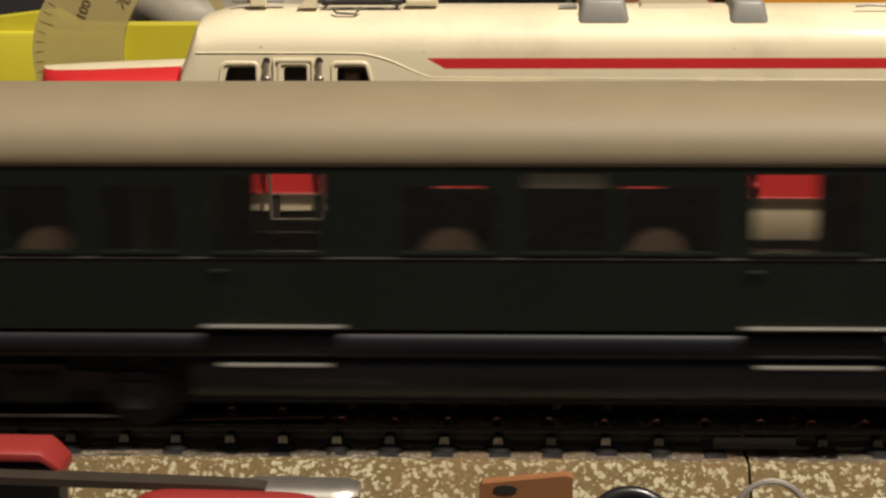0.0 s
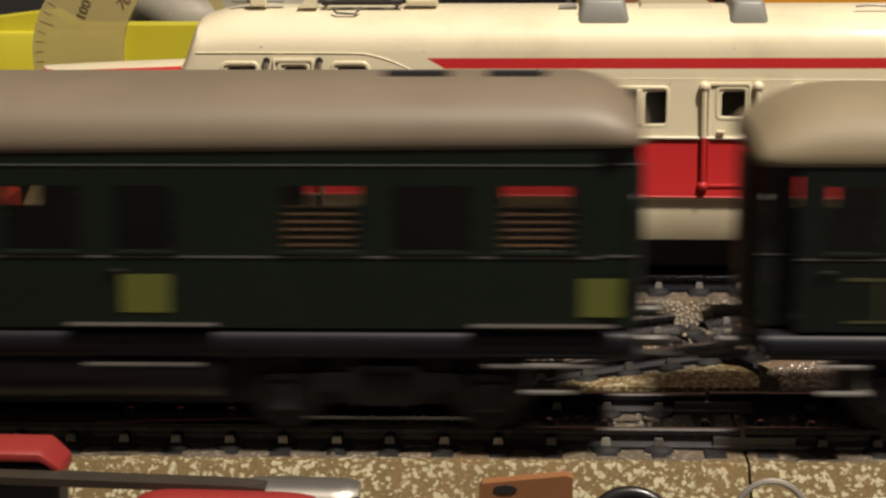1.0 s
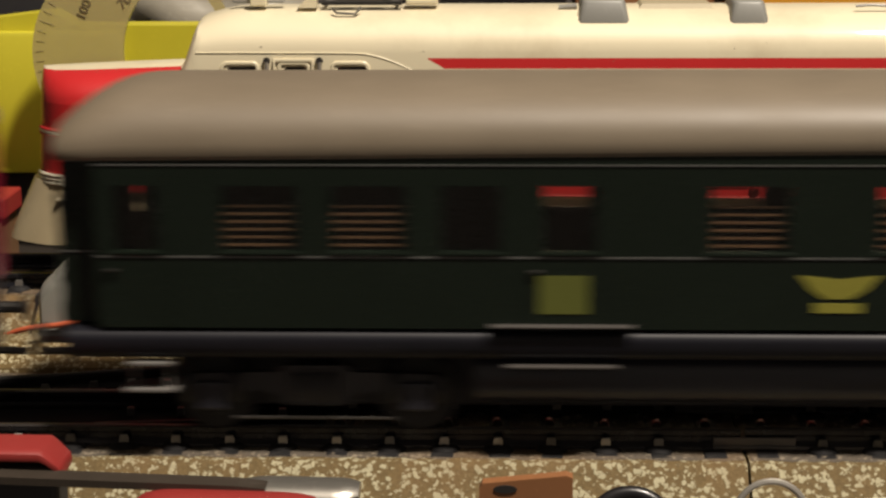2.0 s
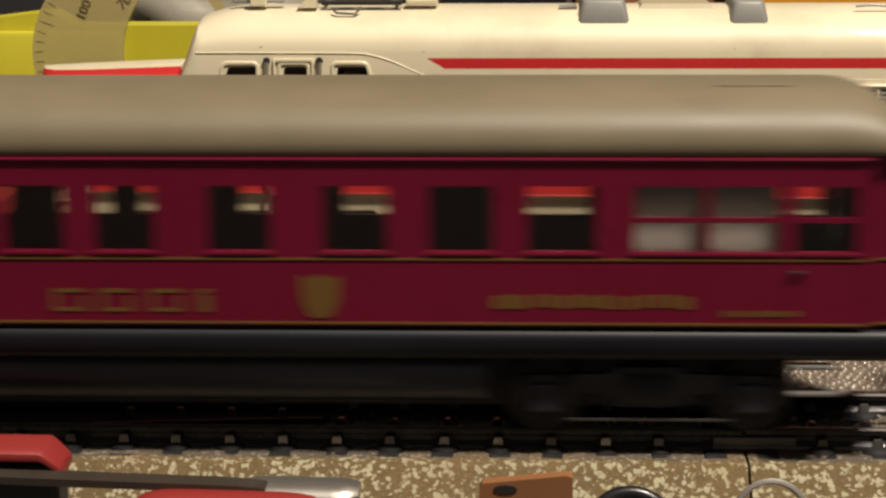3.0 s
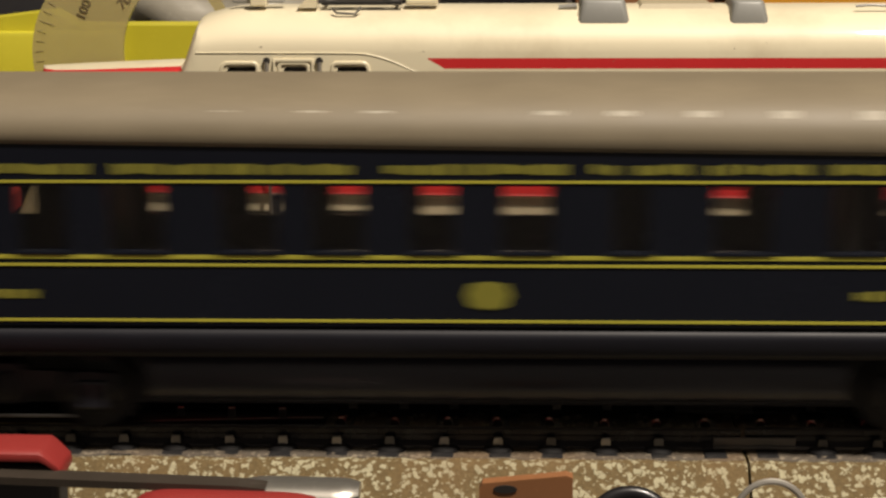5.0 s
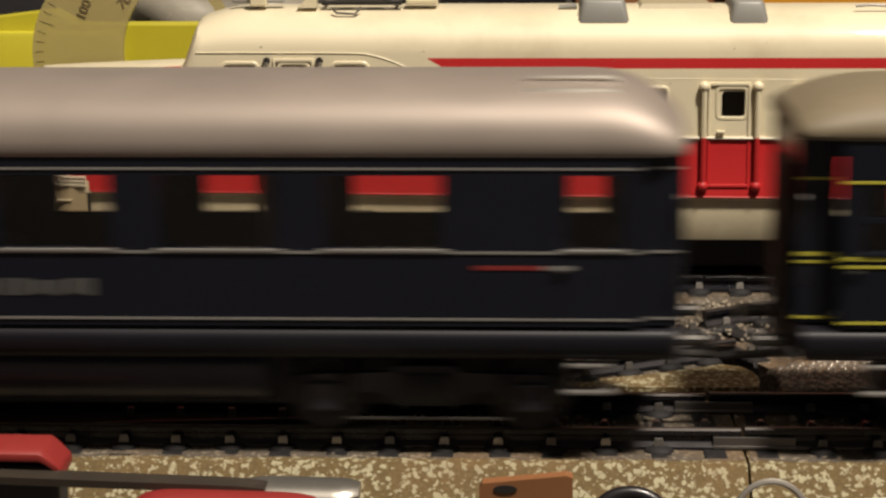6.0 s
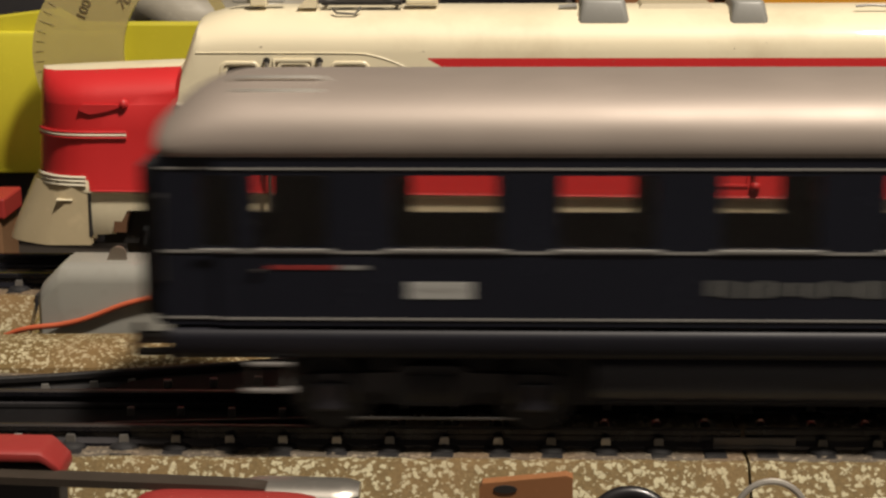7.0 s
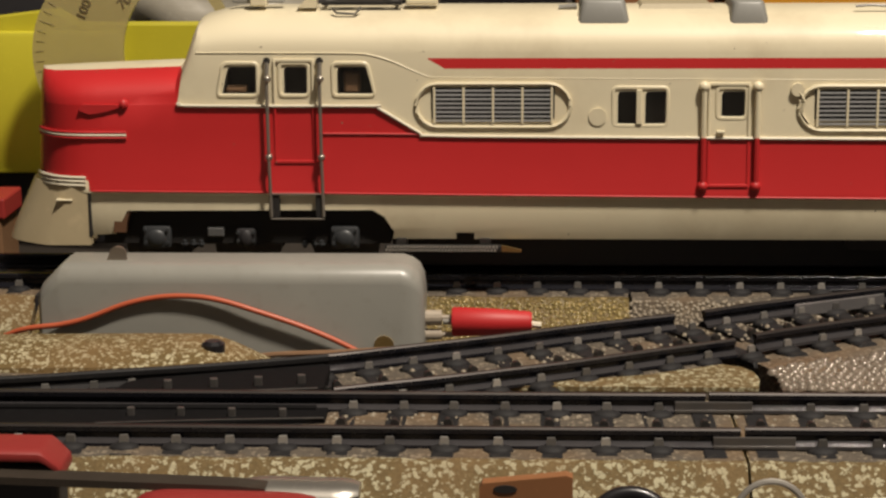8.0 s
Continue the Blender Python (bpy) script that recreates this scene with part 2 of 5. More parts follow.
SLEEPER, CLIP, STUD = sleeper_mesh(), clip_mesh(), stud_mesh()


def piece(name, me, parent, x, y, turn=0.0, z=0.0):
    ob = new(name, me)
    ob.parent = parent
    ob.matrix_local = pose(x * MM, y * MM, z * MM, 0, 0, turn)
    return ob


def bed(bm, x0, x1, yc, top=14.5, foot=20.5, z=-RAIL_H - 0.15, back=None):
    b = foot if back is None else back
    prism(bm, [(yc - foot, TABLE), (yc - top - 0.6, z - 0.5), (yc - top, z), (yc + min(top, b), z), (yc + b, TABLE)], x0, x1, "x")
    return bm


def trodden(parent, x0, x1, yc, half=13.2):
    """The dirty strip of ballast between and beside the sleepers, with a ragged edge."""
    bm = bmesh.new()
    n = int((x1 - x0) / 1.4)
    rows = []
    for k in range(n + 1):
        x = x0 + (x1 - x0) * k / n
        rows.append([(x, yc - half + random.uniform(-0.5, 0.5), -RAIL_H - 0.12), (x, yc - half + 0.8, -RAIL_H + 0.02 + random.uniform(-0.1, 0.1)),
                     (x, yc - 4, -RAIL_H + random.uniform(-0.1, 0.12)), (x, yc + 4, -RAIL_H + random.uniform(-0.1, 0.12)), (x, yc + half - 0.8, -RAIL_H), (x, yc + half, -RAIL_H - 0.12)])
    loft(bm, rows, caps=False, closed=False)
    return part("trodden_ballast", bm, M["ballast_top"], parent, "dirty grey-brown ballast between the sleepers")


# the near track: a straight joined at x = 30
near = empty("straight_track", "dark three-rail toy track with a speckled printed ballast bed", "track", group="toy tracks")
for x0, x1, mat in ((-1200.0, 30.6, "ballast"), (31.0, 1230.0, "ballast")):
    part("ballast_bed", bed(bmesh.new(), x0, x1, 0.0), M[mat], near)
trodden(near, -190, 30.4, 0.0)
trodden(near, 31.2, 190, 0.0)
for y in (-8.25, 8.25):
    for x0, x1, dz in ((-1200.0, 30.3 if y < 0 else 27.0, 0.0), (30.9 if y < 0 else 27.5, 1230.0, 0.18)):
        part("rail", rail_along(bmesh.new(), [(x0, y, dz), (x1, y, dz)]), RAIL_MATS, near)
for y, xs in ((-8.25, 31.5), (8.25, 27.5)):
    part("fishplate", boxes((xs - 5.0, xs + 6.3, y - 0.95, y - 0.45, -2.5, -1.05), (xs - 5.0, xs + 6.3, y - 1.3, y - 0.9, -2.7, -2.2), bevel=0.1), M["fishplate"], near)
X0 = -55.2
for k in range(-16, 32):
    x = X0 + k * PITCH_SLEEPER + random.uniform(-0.12, 0.12)
    piece("sleeper", SLEEPER, near, x, random.uniform(-0.3, 0.3), random.uniform(-1.2, 1.2), random.uniform(-0.08, 0.05))
    if x > -28:
        piece("contact_stud", STUD, near, x + random.uniform(-0.3, 0.3), random.uniform(-0.3, 0.3), random.uniform(-8, 8))
    if 11 <= k <= 12:
        continue
    piece("rail_clip", CLIP, near, x, -8.25, random.uniform(-5, 5))
    if x > -28:
        piece("rail_clip", CLIP, near, x + 0.9, 8.25, random.uniform(-6, 6))

# the track runs on along the table on both sides; its further sleepers are one joined piece
bm = bmesh.new()
for k in range(-153, 172):
    if not -16 <= k < 32:
        x = X0 + k * PITCH_SLEEPER
        box(bm, x - 1.6, x + 1.6, -13, 13, -RAIL_H - 0.9, -RAIL_H + 0.1)
tagged(part("further_sleepers", bm, M["sleeper"], near), "dark sleepers further along the track", kind="stuff")

# the turnout's curving branch leaves the near track to the back and right
BRANCH = [(-73, -7.0), (-57, -4.0), (-44.8, 2.0), (-27.8, 10.0), (-10.4, 17.2), (6.9, 24.9), (23.2, 33.4), (34.5, 39.0), (44.7, 45.0), (54.8, 50.4), (75, 60.4), (96, 70.6), (120, 82)]


def branch_line(off, x0, x1):
    line = spline([(x, y, 0) for x, y in BRANCH], 6)
    out = []
    for i, p in enumerate(line):
        d = (line[min(i + 1, len(line) - 1)] - line[max(i - 1, 0)]).normalized()
        q = p + Vector((-d.y, d.x, 0)) * off
        if x0 <= q.x <= x1:
            out.append(q)
    return out


turnout = empty("turnout", "dark toy turnout with a curving branch and a frog", "turnout", group="toy tracks")
PITCH_BLACK = paint("pitch_black_plate", (0.006, 0.0055, 0.006), 0.75, 0.0, 0.4)
PITCH_BLACK.node_tree.nodes["Principled BSDF"].inputs["Specular IOR Level"].default_value = 0.12
part("rail", rail_along(bmesh.new(), [p + Vector((0, 0, 0.06)) for p in branch_line(0, -28, 34.6)]), RAIL_MATS, turnout, "front branch rail, worn and tinted light on top")
part("rail", rail_along(bmesh.new(), [p + Vector((0, 0, 0.34)) for p in branch_line(0, 37.0, 128)]), RAIL_MATS, turnout)
REAR = spline([(-170, 2.0, 0.06), (-120, 7.0, 0.06), (-79, 14.6, 0.06), (-62.5, 18.7, 0.06), (-45.8, 23.1, 0.06), (-30.4, 28.3, 0.06), (-20.1, 33.0, 0.06), (-11.1, 37.1, 0.06), (-2, 41.4, 0.06), (7.3, 46.2, 0.06), (16.9, 50.8, 0.06), (26.0, 54.9, 0.06)], 5)
part("rail", rail_along(bmesh.new(), [p for p in REAR if p.x < -29], False), M["sleeper"], turnout, "dull branch rail behind the cover")
part("rail", rail_along(bmesh.new(), [p for p in REAR if p.x > -32.5]), RAIL_MATS, turnout)
part("rail", rail_along(bmesh.new(), [p + Vector((0, 0, 0.34)) for p in branch_line(16.5, 29.6, 120)]), RAIL_MATS, turnout)
part("switch_blade", rail_along(bmesh.new(), [(-120, 5.6, -1.6), (-70, 6.0, -1.6), (-30, 6.6, -1.7)], False), PITCH_BLACK, turnout, "pitch-black switch blade")
part("frog_plate", prism(bmesh.new(), [(-120, -4.6), (-73, -4.2), (-28.3, 1.6), (-28.3, 7.2), (-60, 6.9), (-120, 5.0)], -RAIL_H, -2.2, "z"), PITCH_BLACK, turnout, "pitch-black frog plate")
part("switch_box", prism(bmesh.new(), [(-61.5, 9.4), (-30.6, 12.6), (-29.6, 13.4), (-29.8, 25.6), (-31, 26.2), (-57.5, 17.8), (-60.0, 15.6)], -RAIL_H, -1.0, "z"), PITCH_BLACK, turnout, "pitch-black pressed cover with clips along it")
part("blade_channel", prism(bmesh.new(), [(-125, 7.4), (-62, 9.2), (-60, 16.6), (-78, 12.0), (-125, 6.0)], -RAIL_H, -2.4, "z"), PITCH_BLACK, turnout)
for x, y in ((-72.5, 15.4), (-65.4, 17.1), (-59.8, 18.4)):
    piece("rail_clip", CLIP, turnout, x, y + 0.6, 15)
for x, y in ((-53.0, 11.2), (-46.2, 12.2), (-39.6, 13.2), (-33.2, 14.4)):
    part("cover_clip", boxes((x - 0.6, x + 0.6, y + 1.0, y + 1.8, -1.2, 0.35), bevel=0.18), M["fishplate"], turnout)
for x, y in ((-56.7, 2.9), (-49.4, 3.0), (-41.9, 2.8), (-34.5, 2.7)):
    part("plate_clip", boxes((x - 0.55, x + 0.55, y - 0.3, y + 0.4, -RAIL_H, -0.95), bevel=0.18), M["fishplate"], turnout)
part("plate_edge", tube(bmesh.new(), [(-60, 8.9, -1.0), (-45, 10.6, -0.9), (-30.4, 12.4, -0.8)], 0.16, 6), M["dark_steel"], turnout)
part("plate_edge", tube(bmesh.new(), [(-61, -1.6, -2.0), (-44, 0.2, -2.0), (-28.4, 1.5, -2.0)], 0.16, 6), M["dark_steel"], turnout)
bm = bmesh.new()
rings = []
run = branch_line(15.55, 45.5, 66)
for p in run:
    rings.append([p + Vector((0.0, dy, dz)) for dy, dz in ((-0.45, -2.7), (-0.3, -0.75), (0.1, -0.6), (0.3, -2.7))])
loft(bm, rings)
part("fishplate", bm, paint("dull_tinplate_cover", (0.20, 0.19, 0.19), 0.32, 0.4, 0.4), turnout, "folded tinplate joint cover")
part("frog_point", prism(bmesh.new(), [(-29.5, 9.3), (-24, 10.4), (-18, 13.4), (-19, 14.2), (-25, 12.0), (-29.5, 10.2)], -RAIL_H, -1.2, "z"), M["dark_steel"], turnout)
part("switch_rod", rod(bmesh.new(), (-36, 24, -2.2), (-29, 16, -2.2), 0.5, 8), M["dark_steel"], turnout)
cen = branch_line(8.25, -30, 110)
dist, last = 0.0, None
for i in range(1, len(cen)):
    seg = (cen[i] - cen[i - 1]).length
    while dist <= seg:
        p = cen[i - 1].lerp(cen[i], dist / seg)
        d = (cen[i] - cen[i - 1]).normalized()
        ang = math.degrees(math.atan2(d.y, d.x))
        sl = piece("sleeper", SLEEPER, turnout, p.x, p.y, ang, -0.05)
        n = Vector((-d.y, d.x, 0))
        piece("contact_stud", STUD, turnout, p.x, p.y, ang + random.uniform(-8, 8))
        for off in (-8.25, 8.25):
            q = p + n * off
            if q.y > 10.5:
                piece("rail_clip", CLIP, turnout, q.x, q.y, ang + random.uniform(-6, 6))
        dist += PITCH_SLEEPER
    dist -= seg
bm = bmesh.new()
line = branch_line(8.25, -30, 27.0)
prism(bm, [(-190, 21), (-190, 34), (-60, 36), *[(p.x - 6.0, p.y + 13.0) for p in line], *[(p.x + 8.0, p.y - 19) for p in reversed(line) if p.y - 19 > 21], (36, 20.7), (8, 20.7)], TABLE, -RAIL_H - 0.2, "z")
part("ballast_bed", bm, M["ballast_top"], turnout)
bm = bmesh.new()
prism(bm, [(-5, 20.6), (36.3, 20.6), (37.0, 25), (36.6, 29), (35, 32), (32, 33.6), (20, 27.5)], -RAIL_H - 0.6, -RAIL_H + 0.15, "z")
part("ballast_shoulder", bm, M["ballast"], turnout)
# domed housing of the turnout motor
bm = bmesh.new()
secs = []
for i in range(57):
    x = -120 + i * 1.5
    e = min(1.0, max(0.0, (-35.5 - x) / 17))
    h = (TABLE + 3.4) + 5.5 * e * e * (3 - 2 * e) + min(0.0, (x + 62) * 0.012)
    secs.append([(x, 26, TABLE), (x, 27.5, h - 2.0), (x, 30.5, h - 0.4), (x, 36, h + 0.25), (x, 41, h), (x, 43.5, h - 1.5), (x, 44.5, TABLE)])
loft(bm, secs)
part("motor_housing", bm, speckled("fine_printed_ballast", (0.135, 0.092, 0.036), (0.45, 0.40, 0.26), 1250.0, 0.24), turnout, "domed speckled housing of the turnout motor", smooth=True)
bm = bmesh.new()
rod(bm, (-49.5, 34, -6.4), (-49.5, 34, 0.1), 1.9, 18)
rod(bm, (-49.5, 34, 0.1), (-49.5, 34, 0.6), 1.9, 18, 1.2)
part("knob", bm, M["black"], turnout, "round black knob")

# right-hand track piece between the branch and the near track
bm = bmesh.new()
prism(bm, [(39.9, 20.7), (190, 20.7), (190, 66), (70, 40.0), (44, 40.0), (37.5, 36.5), (39.4, 33), (40.4, 29), (40.6, 25)], TABLE, -RAIL_H - 0.3, "z")
part("ballast_bed", bm, M["ballast_grey"], turnout, "grey embossed ballast that glints")
part("ballast_bed", prism(bmesh.new(), [(28, 47), (46, 52), (100, 76), (190, 112), (190, 60), (60, 38), (44, 34)], TABLE, -RAIL_H - 0.45, "z"), M["ballast_top"], turnout)

# pressed nodules of the embossed ballast
def nodules(parent, mat, spots, label, name="embossed_ballast"):
    """Small rounded bumps standing out of a ballast bed, each (x, y, z, radius)."""
    verts, faces = [], []
    for x, y, z, r in spots:
        n0 = len(verts)
        for ring, (rr, h) in enumerate(((1.0, -0.2), (0.72, 0.55))):
            for k in range(6):
                a = math.pi / 3 * (k + 0.5 * ring)
                verts.append(((x + r * rr * math.cos(a)) * MM, (y + r * rr * math.sin(a)) * MM, (z + r * h) * MM))
        verts.append((x * MM, y * MM, (z + r * 0.8) * MM))
        for k in range(6):
            j = (k + 1) % 6
            faces += [(n0 + k, n0 + j, n0 + 6 + k), (n0 + j, n0 + 6 + j, n0 + 6 + k), (n0 + 6 + k, n0 + 6 + j, n0 + 12)]
    me = bpy.data.meshes.new(name)
    me.from_pydata(verts, [], faces)
    me.materials.append(mat)
    for p in me.polygons:
        p.use_smooth = True
    ob = new(name, me)
    ob.parent = parent
    return tagged(ob, label, kind="stuff")


spots = []
for i in range(44):
    for j in range(26):
        x, y = 39.8 + i * 1.55 + (j % 2) * 0.75 + random.uniform(-0.4, 0.4), 21.5 + j * 1.5 + random.uniform(-0.4, 0.4)
        if y < 33.0 + (x - 40) * 0.48 and x > 40.4 - max(0, y - 27) * 0.3:
            spots.append((x, y, -RAIL_H - 0.35, random.uniform(0.6, 1.0)))
nodules(turnout, paint("glinting_grey_ballast", (0.23, 0.19, 0.15), 0.17, 0.15, 0.4), spots, "glinting grey ballast nodules")

# crumbs of grit that lie between the rails
GRIT = paint("pale_grit", (0.30, 0.25, 0.18), 0.5, 0.0, 0.5, 1400)
nodules(near, GRIT, [(random.uniform(-28, 75), random.uniform(-7, 7), -RAIL_H + 0.05, random.choice((0.16, 0.22, 0.3, 0.45))) for _ in range(260)], "loose pale grit between the sleepers", "loose_grit")
crumbs = []
for _ in range(240):
    p = random.choice(cen)
    crumbs.append((p.x + random.uniform(-7, 7), p.y + random.uniform(-7, 7), -RAIL_H + 0.02, random.choice((0.18, 0.25, 0.35, 0.5))))
nodules(turnout, GRIT, [c for c in crumbs if c[0] > -28 and c[1] > 13], "loose pale grit between the sleepers", "loose_grit")

# the far track on which the locomotive stands
YF = 92.04
far = empty("straight_track", "dark toy track with an embossed golden-brown ballast bed", "track", group="toy tracks")
part("ballast_bed", bed(bmesh.new(), -220, -89.4, YF, 14.0, 22.0), M["ballast"], far)
part("track_end", boxes((-89.3, -88.7, YF - 15.5, YF - 12, TABLE, -RAIL_H + 0.3)), M["black_matt"], far)
part("ballast_bed", bed(bmesh.new(), -88.6, 19.6, YF, 14.0, 23.0), M["ballast_gold"], far)
part("ballast_bed", bed(bmesh.new(), 20.2, 220, YF, 14.0, 17.0, back=20), M["ballast_top"], far)
for y in (-8.25, 8.25):
    part("rail", rail_along(bmesh.new(), [(-220, YF + y, 0), (220, YF + y, 0)], False), M["rail"], far)
trodden(far, -220, 19.6, YF)
spots = []
for i in range(200):
    for j in range(9):
        t = j / 9 + random.uniform(0, 0.1)
        x = -118 + i * 0.95 + random.uniform(-0.3, 0.3)
        if x < -88:
            continue
        spots.append((x, YF - 14.6 - 8.0 * t if x < 19.4 else YF - 14.4 - 2.4 * t, -RAIL_H - 0.6 - 5.4 * t, random.uniform(0.3, 0.55)))
nodules(far, paint("golden_ballast_nodules", (0.28, 0.21, 0.07), 0.28, 0.1, 0.45), [p for p in spots if p[0] < 19.4], "golden-brown ballast nodules")
nodules(far, paint("dusty_ballast_nodules", (0.28, 0.23, 0.165), 0.45, 0.0, 0.45), [p for p in spots if p[0] >= 19.4], "dusty grey-brown ballast nodules")
for k in range(-26, 28):
    x = -12.26 + k * PITCH_SLEEPER
    piece("sleeper", SLEEPER, far, x, YF)
    piece("rail_clip", CLIP, far, x + 0.4, YF - 8.25)


# ---- the passing train ----
LENGTH, HALF = 206.4, 15.5


def coach_side(bm, sign, z0, z1, holes, inset, start, left):
    """One side wall, 0.6 thick, with its window openings cut through; the ends step in towards the vestibules."""
    xs = sorted({start, 5.5, LENGTH - 5.5, LENGTH, *[h[0] for h in holes], *[h[1] for h in holes]})
    zs = sorted({z0, z1, *[h[2] for h in holes], *[h[3] for h in holes]})

    def depth(x):
        return HALF - (left if x < 5.0 else inset if x > LENGTH - 5.0 else 0.0)

    grid = {}

    def corner(x, z, side, d):
        key = (x, z, side, d)
        if key not in grid:
            grid[key] = bm.verts.new((x, sign * (d - side * 0.6), z))
        return grid[key]

    for xa, xb in zip(xs, xs[1:]):
        d = depth((xa + xb) / 2)
        for za, zb in zip(zs, zs[1:]):
            cx, cz = (xa + xb) / 2, (za + zb) / 2
            if any(h[0] < cx < h[1] and h[2] < cz < h[3] for h in holes):
                continue
            o = [corner(xa, za, 0, d), corner(xb, za, 0, d), corner(xb, zb, 0, d), corner(xa, zb, 0, d)]
            i = [corner(xa, za, 1, d), corner(xb, za, 1, d), corner(xb, zb, 1, d), corner(xa, zb, 1, d)]
            bm.faces.new(o), bm.faces.new(i)
            for (p, q), (r, s), (ex, ez) in zip(((0, 1), (1, 2), (2, 3), (3, 0)), ((0, 1), (1, 2), (2, 3), (3, 0)),
                                               ((cx, za - 0.01), (xb + 0.01, cz), (cx, zb + 0.01), (xa - 0.01, cz))):
                open_ = any(h[0] < ex < h[1] and h[2] < ez < h[3] for h in holes)
                if open_ or not (start < ex < LENGTH and z0 < ez < z1) or abs(depth(ex) - d) > 0.01:
                    bm.faces.new((o[p], o[q], i[q], i[p]))
    return bm


def roof_skin(gutter, crown, start, dome, tilt, reach=0.35):
    """A domed roof: an arched section that sinks and narrows at both ends; dome gives how far each end is rounded,
    tilt how much one eave is lifted along the coach where the roof sits askew."""
    bm = bmesh.new()
    secs = []
    near = [0.0, 0.25, 0.7, 1.3, 2.2, 3.4, 5.0, 7.0, 9.0, 11, 14, 18, 30, 60]
    stations = [start - 0.4 + s for s in near] + [103.2] + [LENGTH + 0.4 - s for s in reversed(near)]
    for x in stations:
        e, reach_in = (x - start + 0.4, dome[0]) if x < 103 else (LENGTH + 0.4 - x, dome[1])
        k = 1.0 if e > reach_in else 1 - 0.60 * (1 - e / reach_in) ** 2.6
        w = (HALF + reach) * (1.0 if e > 5 else 0.88 + 0.12 * math.sqrt(max(0.0, 1 - (1 - e / 5) ** 2)))
        g = gutter + tilt * (x - 103.2)
        ring = []
        for i in range(25):
            a = math.pi * i / 24
            c, s = math.cos(a), math.sin(a)
            ring.append((x, -w * math.copysign(abs(c) ** 0.72, c), g + (crown - g) * k * abs(s) ** 0.85))
        ring += [(x, w - 0.3, g - 0.5), (x, -w + 0.3, g - 0.5)]
        secs.append(ring)
    return loft(bm, secs)


UNDER = paint("underframe_black", (0.022, 0.021, 0.025), 0.5, 0.0, 0.2)
TANK = paint("tank_black", (0.026, 0.026, 0.035), 0.34, 0.0, 0.2)


def wheelset_mesh():
    bm = bmesh.new()
    for s in (-1, 1):
        rod(bm, (0, s * 7.2, 0), (0, s * 9.3, 0), 5.2, 24)
        rod(bm, (0, s * 6.7, 0), (0, s * 7.2, 0), 5.9, 24)
        rod(bm, (0, s * 9.3, 0), (0, s * 9.5, 0), 3.6, 20, 3.2)
        for k in range(5):
            a = 2 * math.pi * k / 5
            rod(bm, (2.4 * math.cos(a), s * 9.45, 2.4 * math.sin(a)), (2.4 * math.cos(a), s * 9.7, 2.4 * math.sin(a)), 0.55, 8)
    rod(bm, (0, -11.6, 0), (0, 11.6, 0), 0.8, 10)
    bmesh.ops.scale(bm, vec=(MM,) * 3, verts=bm.verts)
    me = bpy.data.meshes.new("wheelset")
    bm.to_mesh(me), bm.free()
    me.materials.append(paint("blackened_wheel", (0.03, 0.029, 0.03), 0.45, 0.4, 0.3))
    return me


WHEELSET = wheelset_mesh()
WHEELS = []


def small_mesh(name, bm, mat, smooth=False):
    bmesh.ops.scale(bm, vec=(MM,) * 3, verts=bm.verts)
    bmesh.ops.recalc_face_normals(bm, faces=bm.faces)
    me = bpy.data.meshes.new(name)
    for f in bm.faces:
        f.smooth = smooth
    bm.to_mesh(me), bm.free()
    me.materials.append(mat)
    return me


SPRING = small_mesh("spring", rod(bmesh.new(), (0, 0, -1.9), (0, 0, 1.9), 0.8, 10), UNDER, True)
AXLE_BOX = small_mesh("axle_box", boxes((-2.0, 2.0, -0.55, 0.55, -2.0, 2.0), bevel=0.4), TANK)


def bogie(coach, x):
    """A bogie: its bolster, two side frames with springs and axle boxes, and two wheelsets."""
    bg = part("bogie", boxes((x - 3, x + 3, -11.2, 11.2, 5.5, 9.0), bevel=0.3), UNDER, coach, "black cast bogie with springs")
    for s in (-1, 1):
        y0, y1 = sorted((s * 11.0, s * 12.4))
        bm = prism(bmesh.new(), [(x - 18, 6.6), (x - 17, 8.6), (x - 5, 8.9), (x - 4, 9.8), (x + 4, 9.8), (x + 5, 8.9), (x + 17, 8.6), (x + 18, 6.6), (x + 16.5, 6.0),
                                 (x + 6, 6.2), (x + 4, 4.2), (x - 4, 4.2), (x - 6, 6.2), (x - 16.5, 6.0)], y0, y1)
        part("side_frame", bm, UNDER, bg)
        part("tie_bar", boxes((x - 11, x + 11, s * 12.5 - 0.2, s * 12.5 + 0.2, 2.3, 2.7), bevel=0.1), M["fishplate"], bg, "thin tarnished tie bar")
        for dx in (-14, 14):
            piece("axle_box", AXLE_BOX, bg, x + dx, s * 12.75, 0, 5.6)
            for k in (-3.1, 3.1):
                piece("spring", SPRING, bg, x + dx + k, s * 12.7, 0, 6.8)
        for k in (-2.4, 0, 2.4):
            piece("spring", SPRING, bg, x + k, s * 12.9, 0, 6.9)
    for dx in (-14, 14):
        w = new("wheelset", WHEELSET)
        w.parent = bg
        w.location = Vector((x + dx, 0, 5.2)) * MM
        WHEELS.append((w, x + dx))
    return bg


def livery(name, colour, rough=0.3):
    m = paint(name, colour, rough, 0.0, 0.22, 1500, 0.000008, dust=tuple(c * 1.6 for c in colour))
    m.node_tree.nodes["Principled BSDF"].inputs["Specular IOR Level"].default_value = 0.32
    return m


def bars(coach, rows, mat, label, name="lettering"):
    """Plain bars that stand for writing too blurred to read: each row gives x0, x1, z0, z1."""
    for x0, x1, z0, z1 in rows:
        part(name, boxes((x0, x1, -HALF - 0.10, -HALF + 0.05, z0, z1)), mat, coach, label)


